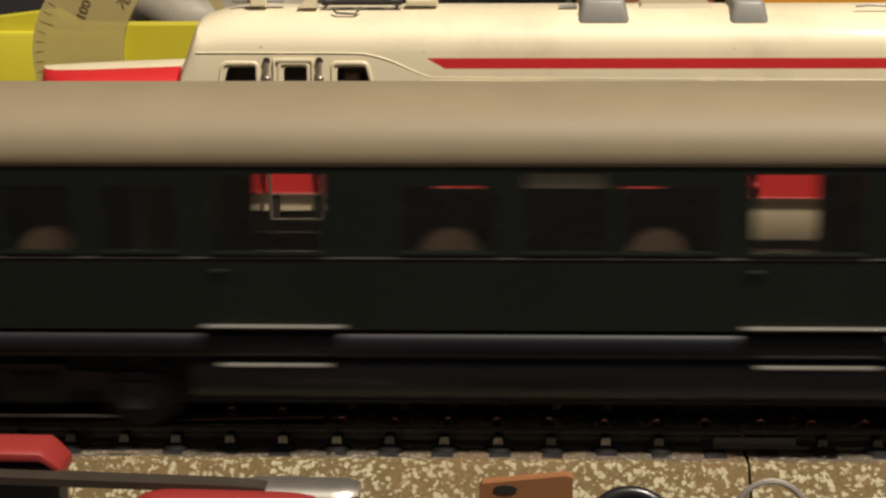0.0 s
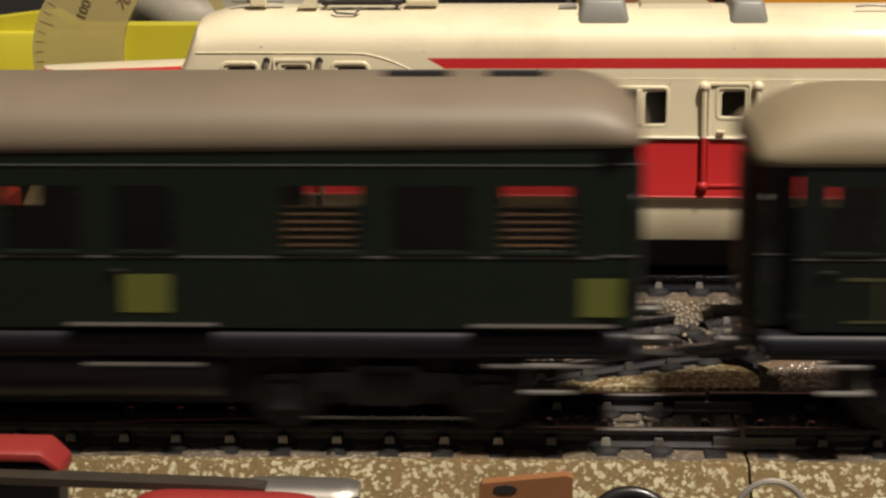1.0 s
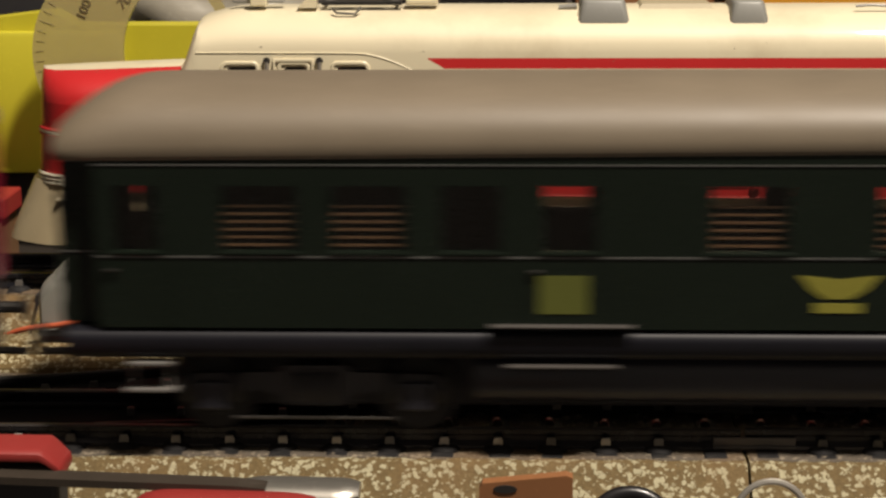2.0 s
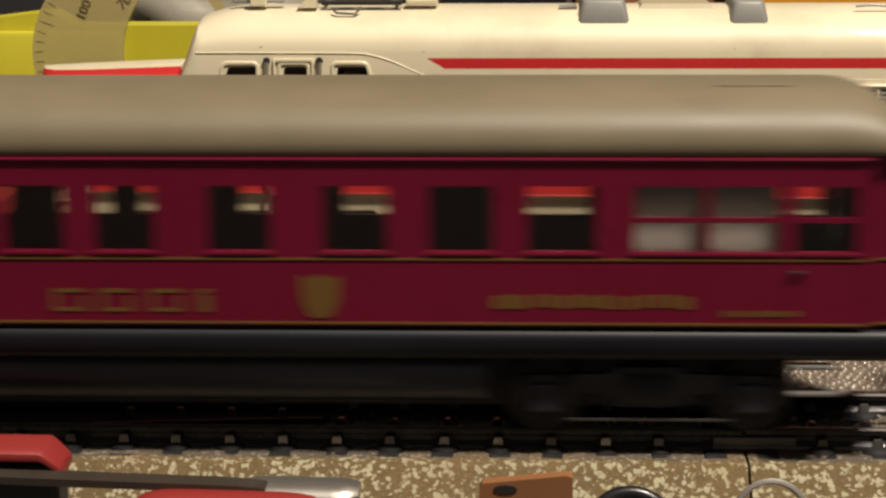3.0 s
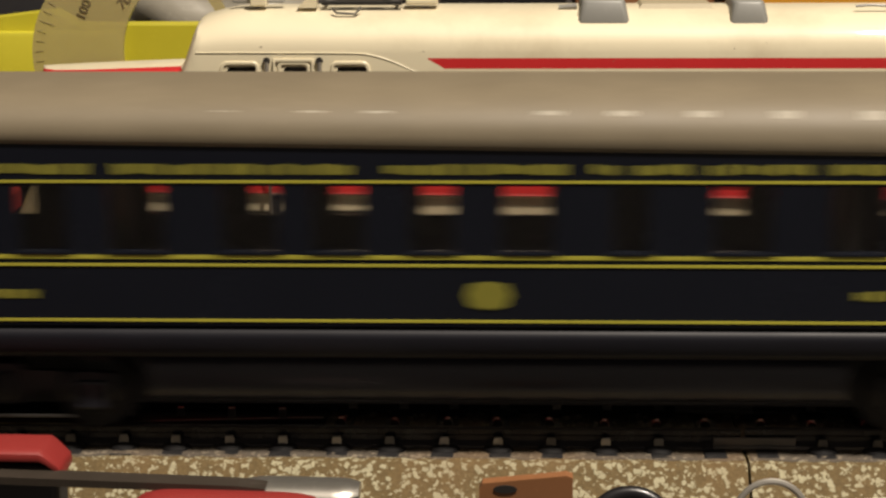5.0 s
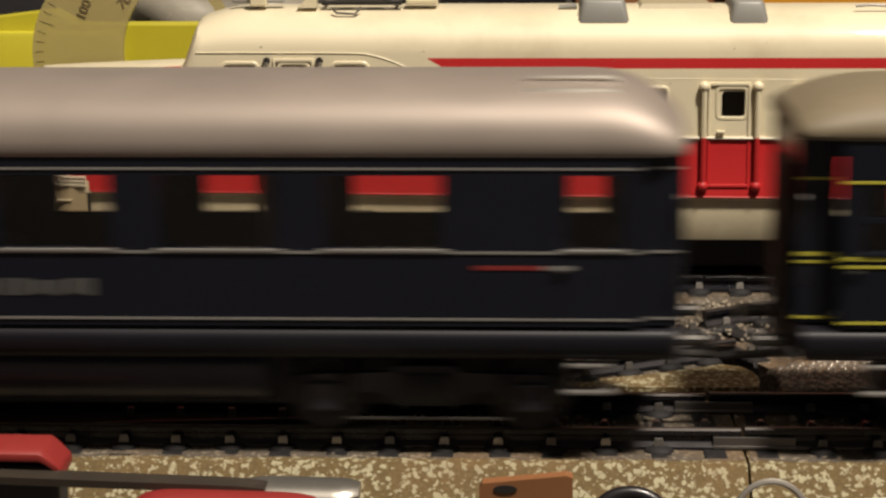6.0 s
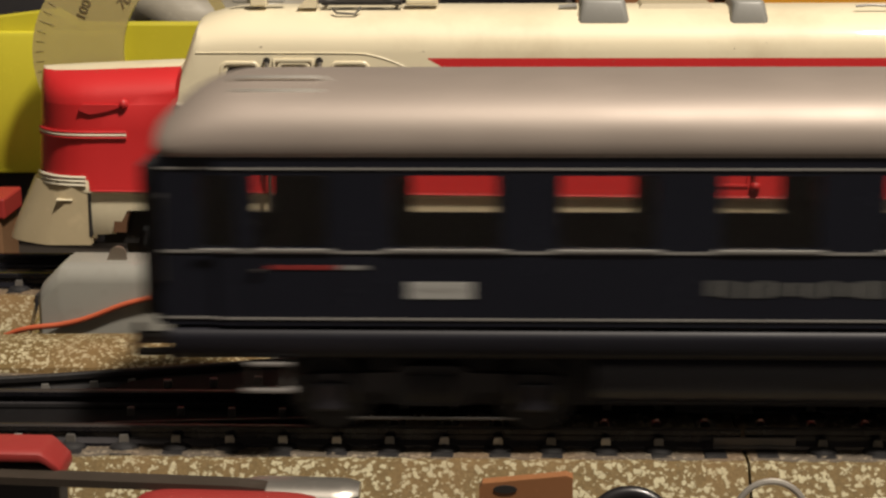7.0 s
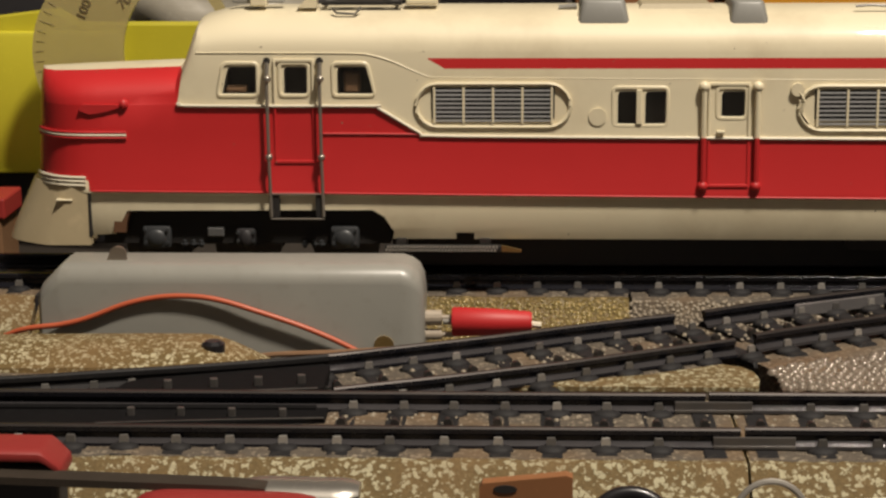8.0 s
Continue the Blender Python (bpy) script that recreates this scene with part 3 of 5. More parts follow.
def bar_word(x0, x1, z0, z1, n):
    """Small upright strokes of a word."""
    w, h = (x1 - x0) / n, z1 - z0
    return [(x0 + k * w, x0 + (k + random.uniform(0.6, 0.92)) * w, z0 + random.choice((0, 0, 0.12)) * h, z1 - random.choice((0, 0, 0.12)) * h) for k in range(n)]


def coach(name, label, side, roof, windows, gutter, crown, lines=(), barred=(), doors=(), steps=(), base=16.2, tanks=((56, 150.5),), slats=(), inset=1.1, trim=None, roof_label="", far=None, pane_mat="smoked", tail=1.0, tread=None, start=0.0, left=3.2, dome=(14, 10), tilt=0.0, roof_from=None, bellows=5.6):
    c = empty(name, label, "coach", group="coaches of the passing train")
    tread = tread or M["clip"]
    holes = [w if len(w) == 4 else (w[0], w[1], 26.5, 35.2) for w in windows]
    top = gutter - 0.2 + abs(tilt) * 95
    part("side_wall", coach_side(bmesh.new(), -1, base, top, holes, inset, start, left), side, c)
    part("side_wall", coach_side(bmesh.new(), 1, base, top, far if far is not None else holes, inset, start, left), side, c)
    for x in (start + 0.3, LENGTH - 0.9):
        yy = HALF - (inset if x > 9 else left) - 0.3
        part("end_wall", boxes((x, x + 0.6, -yy, yy, base, gutter)), side, c)
    # floor and partitions near-black, carrying the interior's shade in their colour
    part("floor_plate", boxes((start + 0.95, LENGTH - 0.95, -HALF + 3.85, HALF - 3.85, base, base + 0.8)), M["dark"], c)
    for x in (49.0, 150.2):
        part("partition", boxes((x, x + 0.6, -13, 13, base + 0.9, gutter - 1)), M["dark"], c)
    part("roof", roof_skin(gutter, crown, start if roof_from is None else roof_from, dome, tilt), roof, c, roof_label, smooth=True)
    for x0, x1, z0, z1 in holes:
        if x1 - x0 > 3:
            pane = part("pane", boxes((x0 - 0.2, x1 + 0.2, -HALF + 0.62, -HALF + 0.85, z0 - 0.2, z1 + 0.2)), M[pane_mat], c)
            pane.visible_shadow = False
            part("window_sill", boxes((x0 - 0.7, x1 + 0.7, -HALF - 0.3, -HALF, z0 - 0.62, z0 - 0.12), bevel=0.1), trim or side, c)
    for x0, x1 in barred:
        part("glazing_bar", boxes((x0, x1, -HALF - 0.05, -HALF + 0.4, 30.4, 31.1)), trim or side, c)
    for x0, x1 in slats:
        for k in range(6):
            part("blind_slat", boxes((x0, x1, -HALF + 1.0, -HALF + 1.25, 26.9 + k * 1.05, 27.2 + k * 1.05)), BLIND, c)
    for x0, x1 in doors:
        bm = boxes((x0, x0 + 0.35, -HALF - 0.12, -HALF, base + 0.4, gutter - 1.5), (x1 - 0.35, x1, -HALF - 0.12, -HALF, base + 0.4, gutter - 1.5))
        part("door_edge", bm, side, c)
        part("door_handle", boxes((x0 + 0.8, x0 + 2.2, -HALF - 0.55, -HALF - 0.1, 23.6, 24.0), bevel=0.1), M["dark_steel"], c)
    for z0, z1, mat in lines:
        part("stripe", boxes((5.6, LENGTH - 5.6, -HALF - 0.14, -HALF + 0.02, z0, z1), (start + 0.2, 5.4, -HALF + left - 0.14, -HALF + left + 0.02, z0, z1),
                             (LENGTH - 4.8, LENGTH - 0.2, -HALF + inset - 0.14, -HALF + inset + 0.02, z0, z1)), mat, c)
    # underframe
    arc = [(HALF - 0.7 + 1.1 * math.sin(math.pi / 2 * k / 8), base - 1.75 + 1.3 * math.cos(math.pi / 2 * k / 8)) for k in range(9)]
    arc += [(HALF + 0.3, 12.6), (HALF - 0.1, 12.0), (HALF - 1.0, 11.5), (HALF - 2.5, 11.3)]
    part("solebar", prism(bmesh.new(), arc + [(-a, b) for a, b in reversed(arc)], start + 1.0, LENGTH - 1.0, "x"), SOLE, c, "black rounded solebar", smooth=True)
    part("underframe", boxes((14, LENGTH - 14, -6.2, 6.2, 2.4, 12.8), bevel=0.4), UNDER, c)
    for x0, x1 in tanks:
        arc = [(10.6 + 2.9 * math.sin(math.pi * k / 12), 8.2 + 3.6 * math.cos(math.pi * k / 12)) for k in range(13)]
        part("underfloor_tank", prism(bmesh.new(), arc + [(-a, b) for a, b in reversed(arc)], x0, x1, "x"), TANK, c, smooth=True)
    for x0, x1 in steps:
        part("footboard", boxes((x0, x1, -HALF - 1.3, -HALF + 0.1, base + 0.35, base + 0.7), bevel=0.12), tread, c, "narrow metal footboard")
        part("lower_footboard", boxes((x0 + 2, x1 - 2, -HALF - 0.9, -HALF + 1.2, 10.6, 11.0), bevel=0.12), tread, c)
    for x in (34.0, LENGTH - 34.0):
        bogie(c, x)
    for sx, e in ((-1, start), (1, LENGTH)):
        for y in (-8.2, 8.2):
            bm = rod(bmesh.new(), (e - sx * 0.5, y, 12.6), (e + sx * 4.2, y, 12.6), 0.9, 10)
            rod(bm, (e + sx * 4.2, y, 12.6), (e + sx * 4.8, y, 12.6), 2.1, 14)
            part("buffer", bm, M["dark_steel"], c)
        reach = tail if sx < 0 else 1.0
        bm = boxes((e - 0.4, e + 0.4, -9.5, 9.5, 9.2, 13.4), bevel=0.2)
        part("buffer_beam", bm, UNDER, c)
        bm = boxes((min(e - sx * 0.2, e + sx * reach), max(e - sx * 0.2, e + sx * reach), -(bellows if sx < 0 else 5.6), bellows if sx < 0 else 5.6, base - 1, 36.5), bevel=0.5)
        part("gangway", bm, M["bellows"], c, "black corridor bellows")
        a = (LENGTH / 2) + sx * (LENGTH / 2 - 12.2)
        for z, w in ((6.9, 3.4), (10.6, 2.9)):
            step = part("end_step", boxes((a - w, a + w, -HALF - 0.6, -HALF + 1.6, z, z + 0.55), bevel=0.15), TREAD, c, "worn metal footstep on two straps")
            for w2 in (-2.6, 2.2):
                part("strap", boxes((a + w2, a + w2 + 0.4, -HALF + 0.9, -HALF + 1.3, z + 0.5, z + 4.2 if z < 10 else 12.0)), TREAD, step)
        bm = tube(bmesh.new(), [(e, 0, 8.5), (e + sx * 3.5, 0, 8.3), (e + sx * 6.9, 0, 8.2), (e + sx * 6.9, 0, 9.6)], 0.6)
        part("coupling_hook", bm, M["dark_steel"], c)
        part("end_rail", tube(bmesh.new(), [(e - sx * 0.6, -HALF + 0.5, 22), (e - sx * 0.6, -HALF - 0.1, 22.4), (e - sx * 0.6, -HALF - 0.1, 33.6), (e - sx * 0.6, -HALF + 0.5, 34)], 0.22, 6), M["dark_steel"], c)
    return c


SOLE = paint("solebar_black", (0.009, 0.009, 0.014), 0.48, 0.0, 0.2)
SOLE.node_tree.nodes["Principled BSDF"].inputs["Specular IOR Level"].default_value = 0.3
TREAD = paint("worn_step_metal", (0.20, 0.19, 0.18), 0.42, 0.3, 0.45, 400)
YELLOW_DIM = paint("faded_yellow_print", (0.27, 0.25, 0.035), 0.5, 0.0, 0.3)
BLIND = paint("brown_blind", (0.16, 0.10, 0.06), 0.6)
GOLD = paint("gold_print", (0.17, 0.092, 0.022), 0.4, 0.2, 0.2)
YELLOW = paint("yellow_print", (0.48, 0.44, 0.05), 0.45, 0.0, 0.2)
LIME = paint("yellow_green_print", (0.105, 0.115, 0.018), 0.5, 0.0, 0.25)
OLIVE = paint("olive_print", (0.066, 0.07, 0.026), 0.5, 0.0, 0.3)
SILVER = paint("silver_print", (0.36, 0.35, 0.33), 0.35, 0.5, 0.2)
OLD_SILVER = paint("faded_silver_print", (0.12, 0.12, 0.115), 0.45, 0.3, 0.35)
WHITE = paint("white_plate", (0.62, 0.60, 0.52), 0.5, 0.0, 0.15)
ROOF_TAN = paint("tan_roof_lacquer", (0.235, 0.190, 0.118), 0.6, 0.0, 0.22)
ROOF_DUSTY = paint("dusty_tan_roof_lacquer", (0.198, 0.160, 0.103), 0.55, 0.0, 0.3)
ROOF_GREY = paint("grey_brown_roof_lacquer", (0.180, 0.143, 0.100), 0.5, 0.0, 0.25)
ROOF_OLIVE = paint("olive_roof_lacquer", (0.185, 0.150, 0.092), 0.5, 0.0, 0.28)
ROOF_SILVER = paint("silver_roof_lacquer", (0.31, 0.262, 0.228), 0.5, 0.4, 0.15)
GREEN = livery("bottle_green_lacquer", (0.0085, 0.0115, 0.009), 0.25)
GREEN_B = livery("fir_green_lacquer", (0.008, 0.0125, 0.0085), 0.25)
CRIMSON = livery("crimson_lacquer", (0.145, 0.005, 0.024), 0.27)
NAVY = livery("midnight_blue_lacquer", (0.0075, 0.009, 0.015), 0.25)
INK = livery("blue_black_lacquer", (0.009, 0.010, 0.016), 0.25)
CURTAIN = paint("pale_curtain", (0.36, 0.33, 0.31), 0.7)
VENT = paint("pale_vent", (0.56, 0.51, 0.42), 0.34)
SEAT = paint("beige_seat", (0.30, 0.22, 0.16), 0.7)

# first coach: dark green express coach with a plain tan roof
A = coach("express_coach", "dark green toy express coach with a tan roof", GREEN, ROOF_TAN,
          [(9.5, 15.5), (19, 28), (32, 41), (45, 55), (60, 74, 26.4, 36.8), (85, 97), (101, 112, 26.5, 36.9), (114, 126), (131, 145, 26.4, 36.8), (150, 160), (165, 175), (180, 188), (191, 197)],
          38.3, 46.5, start=0.6, dome=(14, 12), far=[(9.5, 15.5, 26.5, 31), (61.5, 72.5, 22.5, 34), (88, 95, 29.2, 30.3), (115, 121, 29.2, 30.3), (132, 144, 20, 34), (166, 174, 29.2, 30.3)], lines=((25.4, 25.6, OLD_SILVER),), doors=((59, 75), (130, 146), (8, 17)), steps=((58.3, 77), (130, 150)), base=15.7)
part("card", boxes((101.2, 111.8, -13.6, -13.3, 34.6, 36.7)), WHITE, A, "pale card in the top of the window")
for x in (36.5, 91, 119, 153):
    bm = bmesh.new()
    loft(bm, [[(x + 4.6 * math.cos(math.pi * k / 12), y, 22.5 + 6.2 * math.sin(math.pi * k / 12)) for k in range(13)] for y in (-11.5, -9.5)])
    part("seat_back", bm, SEAT, A, "rounded beige seat back behind the window")
bars(A, [(12, 19.6, 22.6, 23.0), (16.2, 16.8, 17.2, 22.6), (19.1, 19.6, 17.2, 22.6), (12, 19.6, 16.9, 17.2)], OLIVE, "faint olive outline on the door")
bars(A, [*bar_word(18.6, 27.0, 33.6, 35.0, 5), *bar_word(18.6, 24.0, 31.2, 32.6, 3), *bar_word(18.6, 26.0, 28.8, 30.2, 4)], OLIVE, "olive-yellow writing beside the door")

# second coach: fir green with yellow-green class panels and slatted blinds
B = coach("blind_coach", "dark green toy coach with yellow-green panels and a grey-brown roof", GREEN_B, ROOF_GREY,
          [(8, 14), (22.5, 32.5), (37, 47), (51.5, 59.5), (65, 72), (87, 97), (108.8, 119), (122, 132), (137, 144.5), (159, 169.5), (174, 184), (188, 198)],
          39.9, 48.1, tilt=0.009, dome=(14, 10), pane_mat="tinted", far=[(65, 72, 26.5, 35.2), (87, 97, 26.5, 35.2), (108.8, 119, 26.5, 35.2), (159, 169.5, 26.5, 35.2), (188, 198, 26.5, 35.2)], lines=((25.5, 25.75, OLD_SILVER), (37.9, 38.1, OLD_SILVER)), doors=((62.5, 73.5), (135.5, 146), (6, 15.5)), steps=((58, 77), (130, 150), (184, 203)), tread=M["fishplate"],
          slats=((22.5, 32.5), (37, 47), (87, 97), (108.8, 119), (159, 169.5), (188, 198)), base=15.9)
for x0 in (63.8, 136.7):
    bars(B, [(x0 + 0.6, x0 + 7.2, 18.0, 23.2)], LIME, "yellow-green class panel")
bars(B, [(198.5, 204.0, 17.6, 22.8)], LIME, "yellow-green class panel")
bm = bmesh.new()
prism(bm, [(98.6, 23.4), (100.2, 21.4), (102, 20.2), (105.4, 20.2), (107.4, 21.4), (109.2, 23.4), (106.2, 23.1), (103.9, 22.8), (101.6, 23.1)], -HALF - 0.12, -HALF + 0.05)
box(bm, 100.7, 106.9, -HALF - 0.12, -HALF + 0.05, 18.3, 19.6)
part("winged_emblem", bm, YELLOW_DIM, B, "yellow winged emblem")
part("roof_hatch", boxes((186, 194, -3.2, -2.4, 47.9, 48.9), (172, 181, -3.2, -2.4, 47.9, 48.9), bevel=0.15), UNDER, B)

# third coach: crimson dining car
C = coach("dining_car", "crimson toy dining car with gold lining and an olive roof", CRIMSON, ROOF_OLIVE,
          [(8.4, 14.4), (29.5, 36.5), (41.4, 47.5), (56.7, 63.3), (71.4, 79.5), (86.5, 94.5), (98.6, 106.5), (113.7, 122), (129, 137.5), (143, 151.5), (156, 165), (170, 179), (180, 189), (191, 199)],
          39.75, 47.35, start=3.2, roof_from=0.7, tail=3.2, left=0.4, bellows=12.6, dome=(12, 11), far=[(x0, x1, 25.3, 33.0) for x0, x1 in ((8.4, 14.4), (29.5, 36.5), (56.7, 63.3), (71.4, 79.5), (86.5, 94.5), (98.6, 106.5), (113.7, 122), (129, 137.5), (156, 165), (191, 199))], lines=((25.25, 25.55, GOLD), (16.5, 16.8, GOLD)), barred=((8.4, 14.4), (170, 179), (180, 189), (191, 199)), doors=((6, 16.5), (190, 200.5)), trim=CRIMSON)
bars(C, bar_word(29, 53, 18.7, 20.6, 14) + bar_word(151.4, 178, 18.7, 20.6, 15) + bar_word(14, 23, 17.9, 18.9, 7) + bar_word(182, 192, 17.7, 18.5, 8), GOLD, "gold lettering")
bars(C, [(58, 70.8, 19.0, 21.7)], WHITE, "white destination plate", "destination_plate")
bars(C, bar_word(59, 70, 19.9, 20.9, 9), SILVER, "grey writing on the plate")
for x, w in ((92.6, 4.4), (98.9, 4.4), (105.6, 4.4), (112.2, 1.6)):
    bars(C, [(x, x + w, 20.7, 21.2), (x, x + 0.7, 18.6, 20.7), (x, x + w, 18.1, 18.6), (x + w - 0.7, x + w, 18.6, 20.2)], GOLD, "gold lettering")
for x in (78.8, 128.5):
    bm = bmesh.new()
    prism(bm, [(x - 2.6, 23.2), (x - 2.4, 19.6), (x - 1.4, 17.6), (x, 17.2), (x + 1.4, 17.6), (x + 2.4, 19.6), (x + 2.6, 23.2), (x + 1.3, 22.6), (x, 23.4), (x - 1.3, 22.6)], -HALF - 0.12, -HALF + 0.05)
    part("crest", bm, GOLD, C, "gold shield crest")
    bars(C, [(x - 1.9, x + 1.9, 21.0, 21.5), (x - 1.5, x + 1.5, 19.0, 19.4)], CRIMSON, "crimson bar on the crest")
for x in (172, 182):
    part("curtain", boxes((x - 1.8, x + 6.8, -13.6, -13.2, 26.0, 35.6)), CURTAIN, C, "white curtain behind the pane")
for x0 in (17, 181):
    part("roof_hatch", boxes((x0, x0 + 10, -6.4, -5.6, 46.3, 47.4), bevel=0.15), ROOF_OLIVE, C)

# fourth coach: midnight blue sleeping car
D = coach("sleeping_car", "midnight blue toy sleeping car with yellow lining", NAVY, ROOF_DUSTY,
          [(8.4, 13.4), (18, 22), (25.5, 34), (40, 46.5), (52, 59.5), (67, 74.5), (79, 86), (92, 98), (104, 111), (118.7, 123.5), (131.9, 139.5), (147, 154.6), (160, 166.3), (172.4, 181), (183.7, 188), (193, 198)],
          40.45, 47.8, tilt=-0.0135, dome=(15, 7), far=[(x0, x1, 25.2, 34.0) for x0, x1 in ((8.4, 13.4), (18, 22), (25.5, 34), (52, 59.5), (67, 74.5), (79, 86), (92, 98), (104, 111), (131.9, 139.5), (147, 154.6), (160, 166.3), (172.4, 181), (193, 198))], lines=((35.6, 35.95, YELLOW), (25.35, 25.85, YELLOW), (24.35, 24.7, YELLOW), (16.75, 17.1, YELLOW)), barred=((8.4, 13.4), (18, 22), (172.4, 181), (183.7, 188), (193, 198)), doors=((6, 15.5), (191, 200)))
for x0, x1, n in ((20, 50, 12), (53, 85, 13), (89, 113, 10), (116, 119.6, 2), (121.5, 129, 4), (131, 145, 7), (147, 163, 8), (165.4, 185, 10)):
    bars(D, bar_word(x0, x1, 36.75, 38.1, n), YELLOW_DIM, "yellow lettering")
bars(D, bar_word(150.8, 166.5, 19.9, 21.2, 9) + bar_word(168, 178.8, 19.9, 21.2, 6) + bar_word(181, 191, 17.7, 18.9, 8) + bar_word(27, 42, 19.9, 21.2, 9) + bar_word(15, 25, 17.7, 18.9, 8), YELLOW_DIM, "yellow lettering")
bars(D, [(190, 190.6, 18, 23.4), (192.6, 193.2, 18, 23.4), (190, 193.2, 22.9, 23.4)], LIME, "yellow outline on the door")
bm = bmesh.new()
prism(bm, [(100, 22.0), (99.4, 20.6), (100, 19.0), (102.4, 18.5), (104.8, 19.0), (105.4, 20.6), (104.8, 22.0), (102.4, 22.4)], -HALF - 0.12, -HALF + 0.05)
part("crest", bm, YELLOW_DIM, D, "yellow oval crest")
bars(D, [(100.6, 101.6, 19.4, 21.6), (103.2, 104.2, 19.4, 21.6)], NAVY, "dark bar on the crest")
part("curtain", boxes((172.2, 181.2, -13.6, -13.2, 26.0, 35.6)), CURTAIN, D, "pale curtain behind the pane")
part("curtain", boxes((183.6, 188.2, -13.6, -13.2, 26.0, 35.6)), SEAT, D, "pale curtain behind the pane")
for k in (0, 1, 2, 4, 5, 6, 7, 9, 10, 11, 12, 13, 15, 16, 17):
    x = 14.5 + k * 10.4 + random.uniform(-1.2, 1.2)
    part("roof_vent", prism(bmesh.new(), [(-14.62, 43.75), (-14.1, 44.95), (-13.6, 44.8), (-14.2, 43.6)], x, x + 3.2, "x"), VENT, D)

# last coach: blue-black express car with a silver roof
E = coach("saloon_car", "blue-black toy saloon car with silver lining and a silver roof", INK, ROOF_SILVER,
          [(x0, x1, 26.9, 36.6) for x0, x1 in ((3.6, 8.2), (10.8, 20.4), (28.8, 43.4), (50.8, 63.6), (72.2, 85), (93.8, 106.6), (115.8, 130.6), (137.3, 152.6), (159.3, 174.6), (191, 198.5))],
          39.55, 48.5, tail=4.2, start=-2.2, left=0.5, dome=(13, 13), far=[(x0, x1, 25.6, 35.0) for x0, x1 in ((5.0, 8.8), (29.8, 42.4), (51.8, 62.6), (73.2, 84), (94.8, 105.6), (116.8, 129.6), (138.3, 151.6), (160.3, 173.6), (192, 197.5))], lines=((37.35, 37.65, SILVER), (26.1, 26.45, SILVER), (17.05, 17.35, SILVER)), doors=((9.6, 22), (189, 200.5)), trim=SILVER)
bars(E, bar_word(70.5, 95, 20.3, 22.6, 11) + bar_word(97.2, 129, 20.3, 22.6, 14), OLD_SILVER, "faded silver lettering")
bars(E, [(31.0, 39.6, 20.0, 22.3)], paint("dull_grey_plate", (0.34, 0.34, 0.32), 0.5), "light grey destination plate", "destination_plate")
bars(E, bar_word(32, 38.8, 20.7, 21.5, 7), SILVER, "grey writing on the plate")
DULL_RED = paint("dull_red_print", (0.22, 0.022, 0.02), 0.5)
for x0 in (12.5, 179):
    bars(E, [(x0, x0 + 9, 23.95, 24.5)], DULL_RED, "red strip", "roller_blind")
    bars(E, [(x0 + 9, x0 + 13, 23.95, 24.5)], SILVER, "white strip", "roller_blind")
for x0 in (7, 185):
    for y in (-7.0, -10.5):
        z = 48.7 - 0.11 * (abs(y) - 5) ** 1.6
        part("roof_rib", tube(bmesh.new(), [(x0, y, z - 0.6), (x0 + 1, y, z), (x0 + 12, y, z), (x0 + 13, y, z - 0.6)], 0.36, 8), M["steel"], E, smooth=True)

part("cant_rail", tube(bmesh.new(), [(5.6, -HALF - 0.1, 38.75), (LENGTH - 5.6, -HALF - 0.1, 38.75)], 0.32, 8), CRIMSON, C, smooth=True)

COACHES = [A, B, C, D, E]


# ---- the standing locomotive ----
def lx(u):
    """Along the locomotive's side, from the drawing's numbers."""
    return -22.4 + (u - 700) * 0.1019


def lz(v):
    return 50.2 - (v - 10) * 0.1024


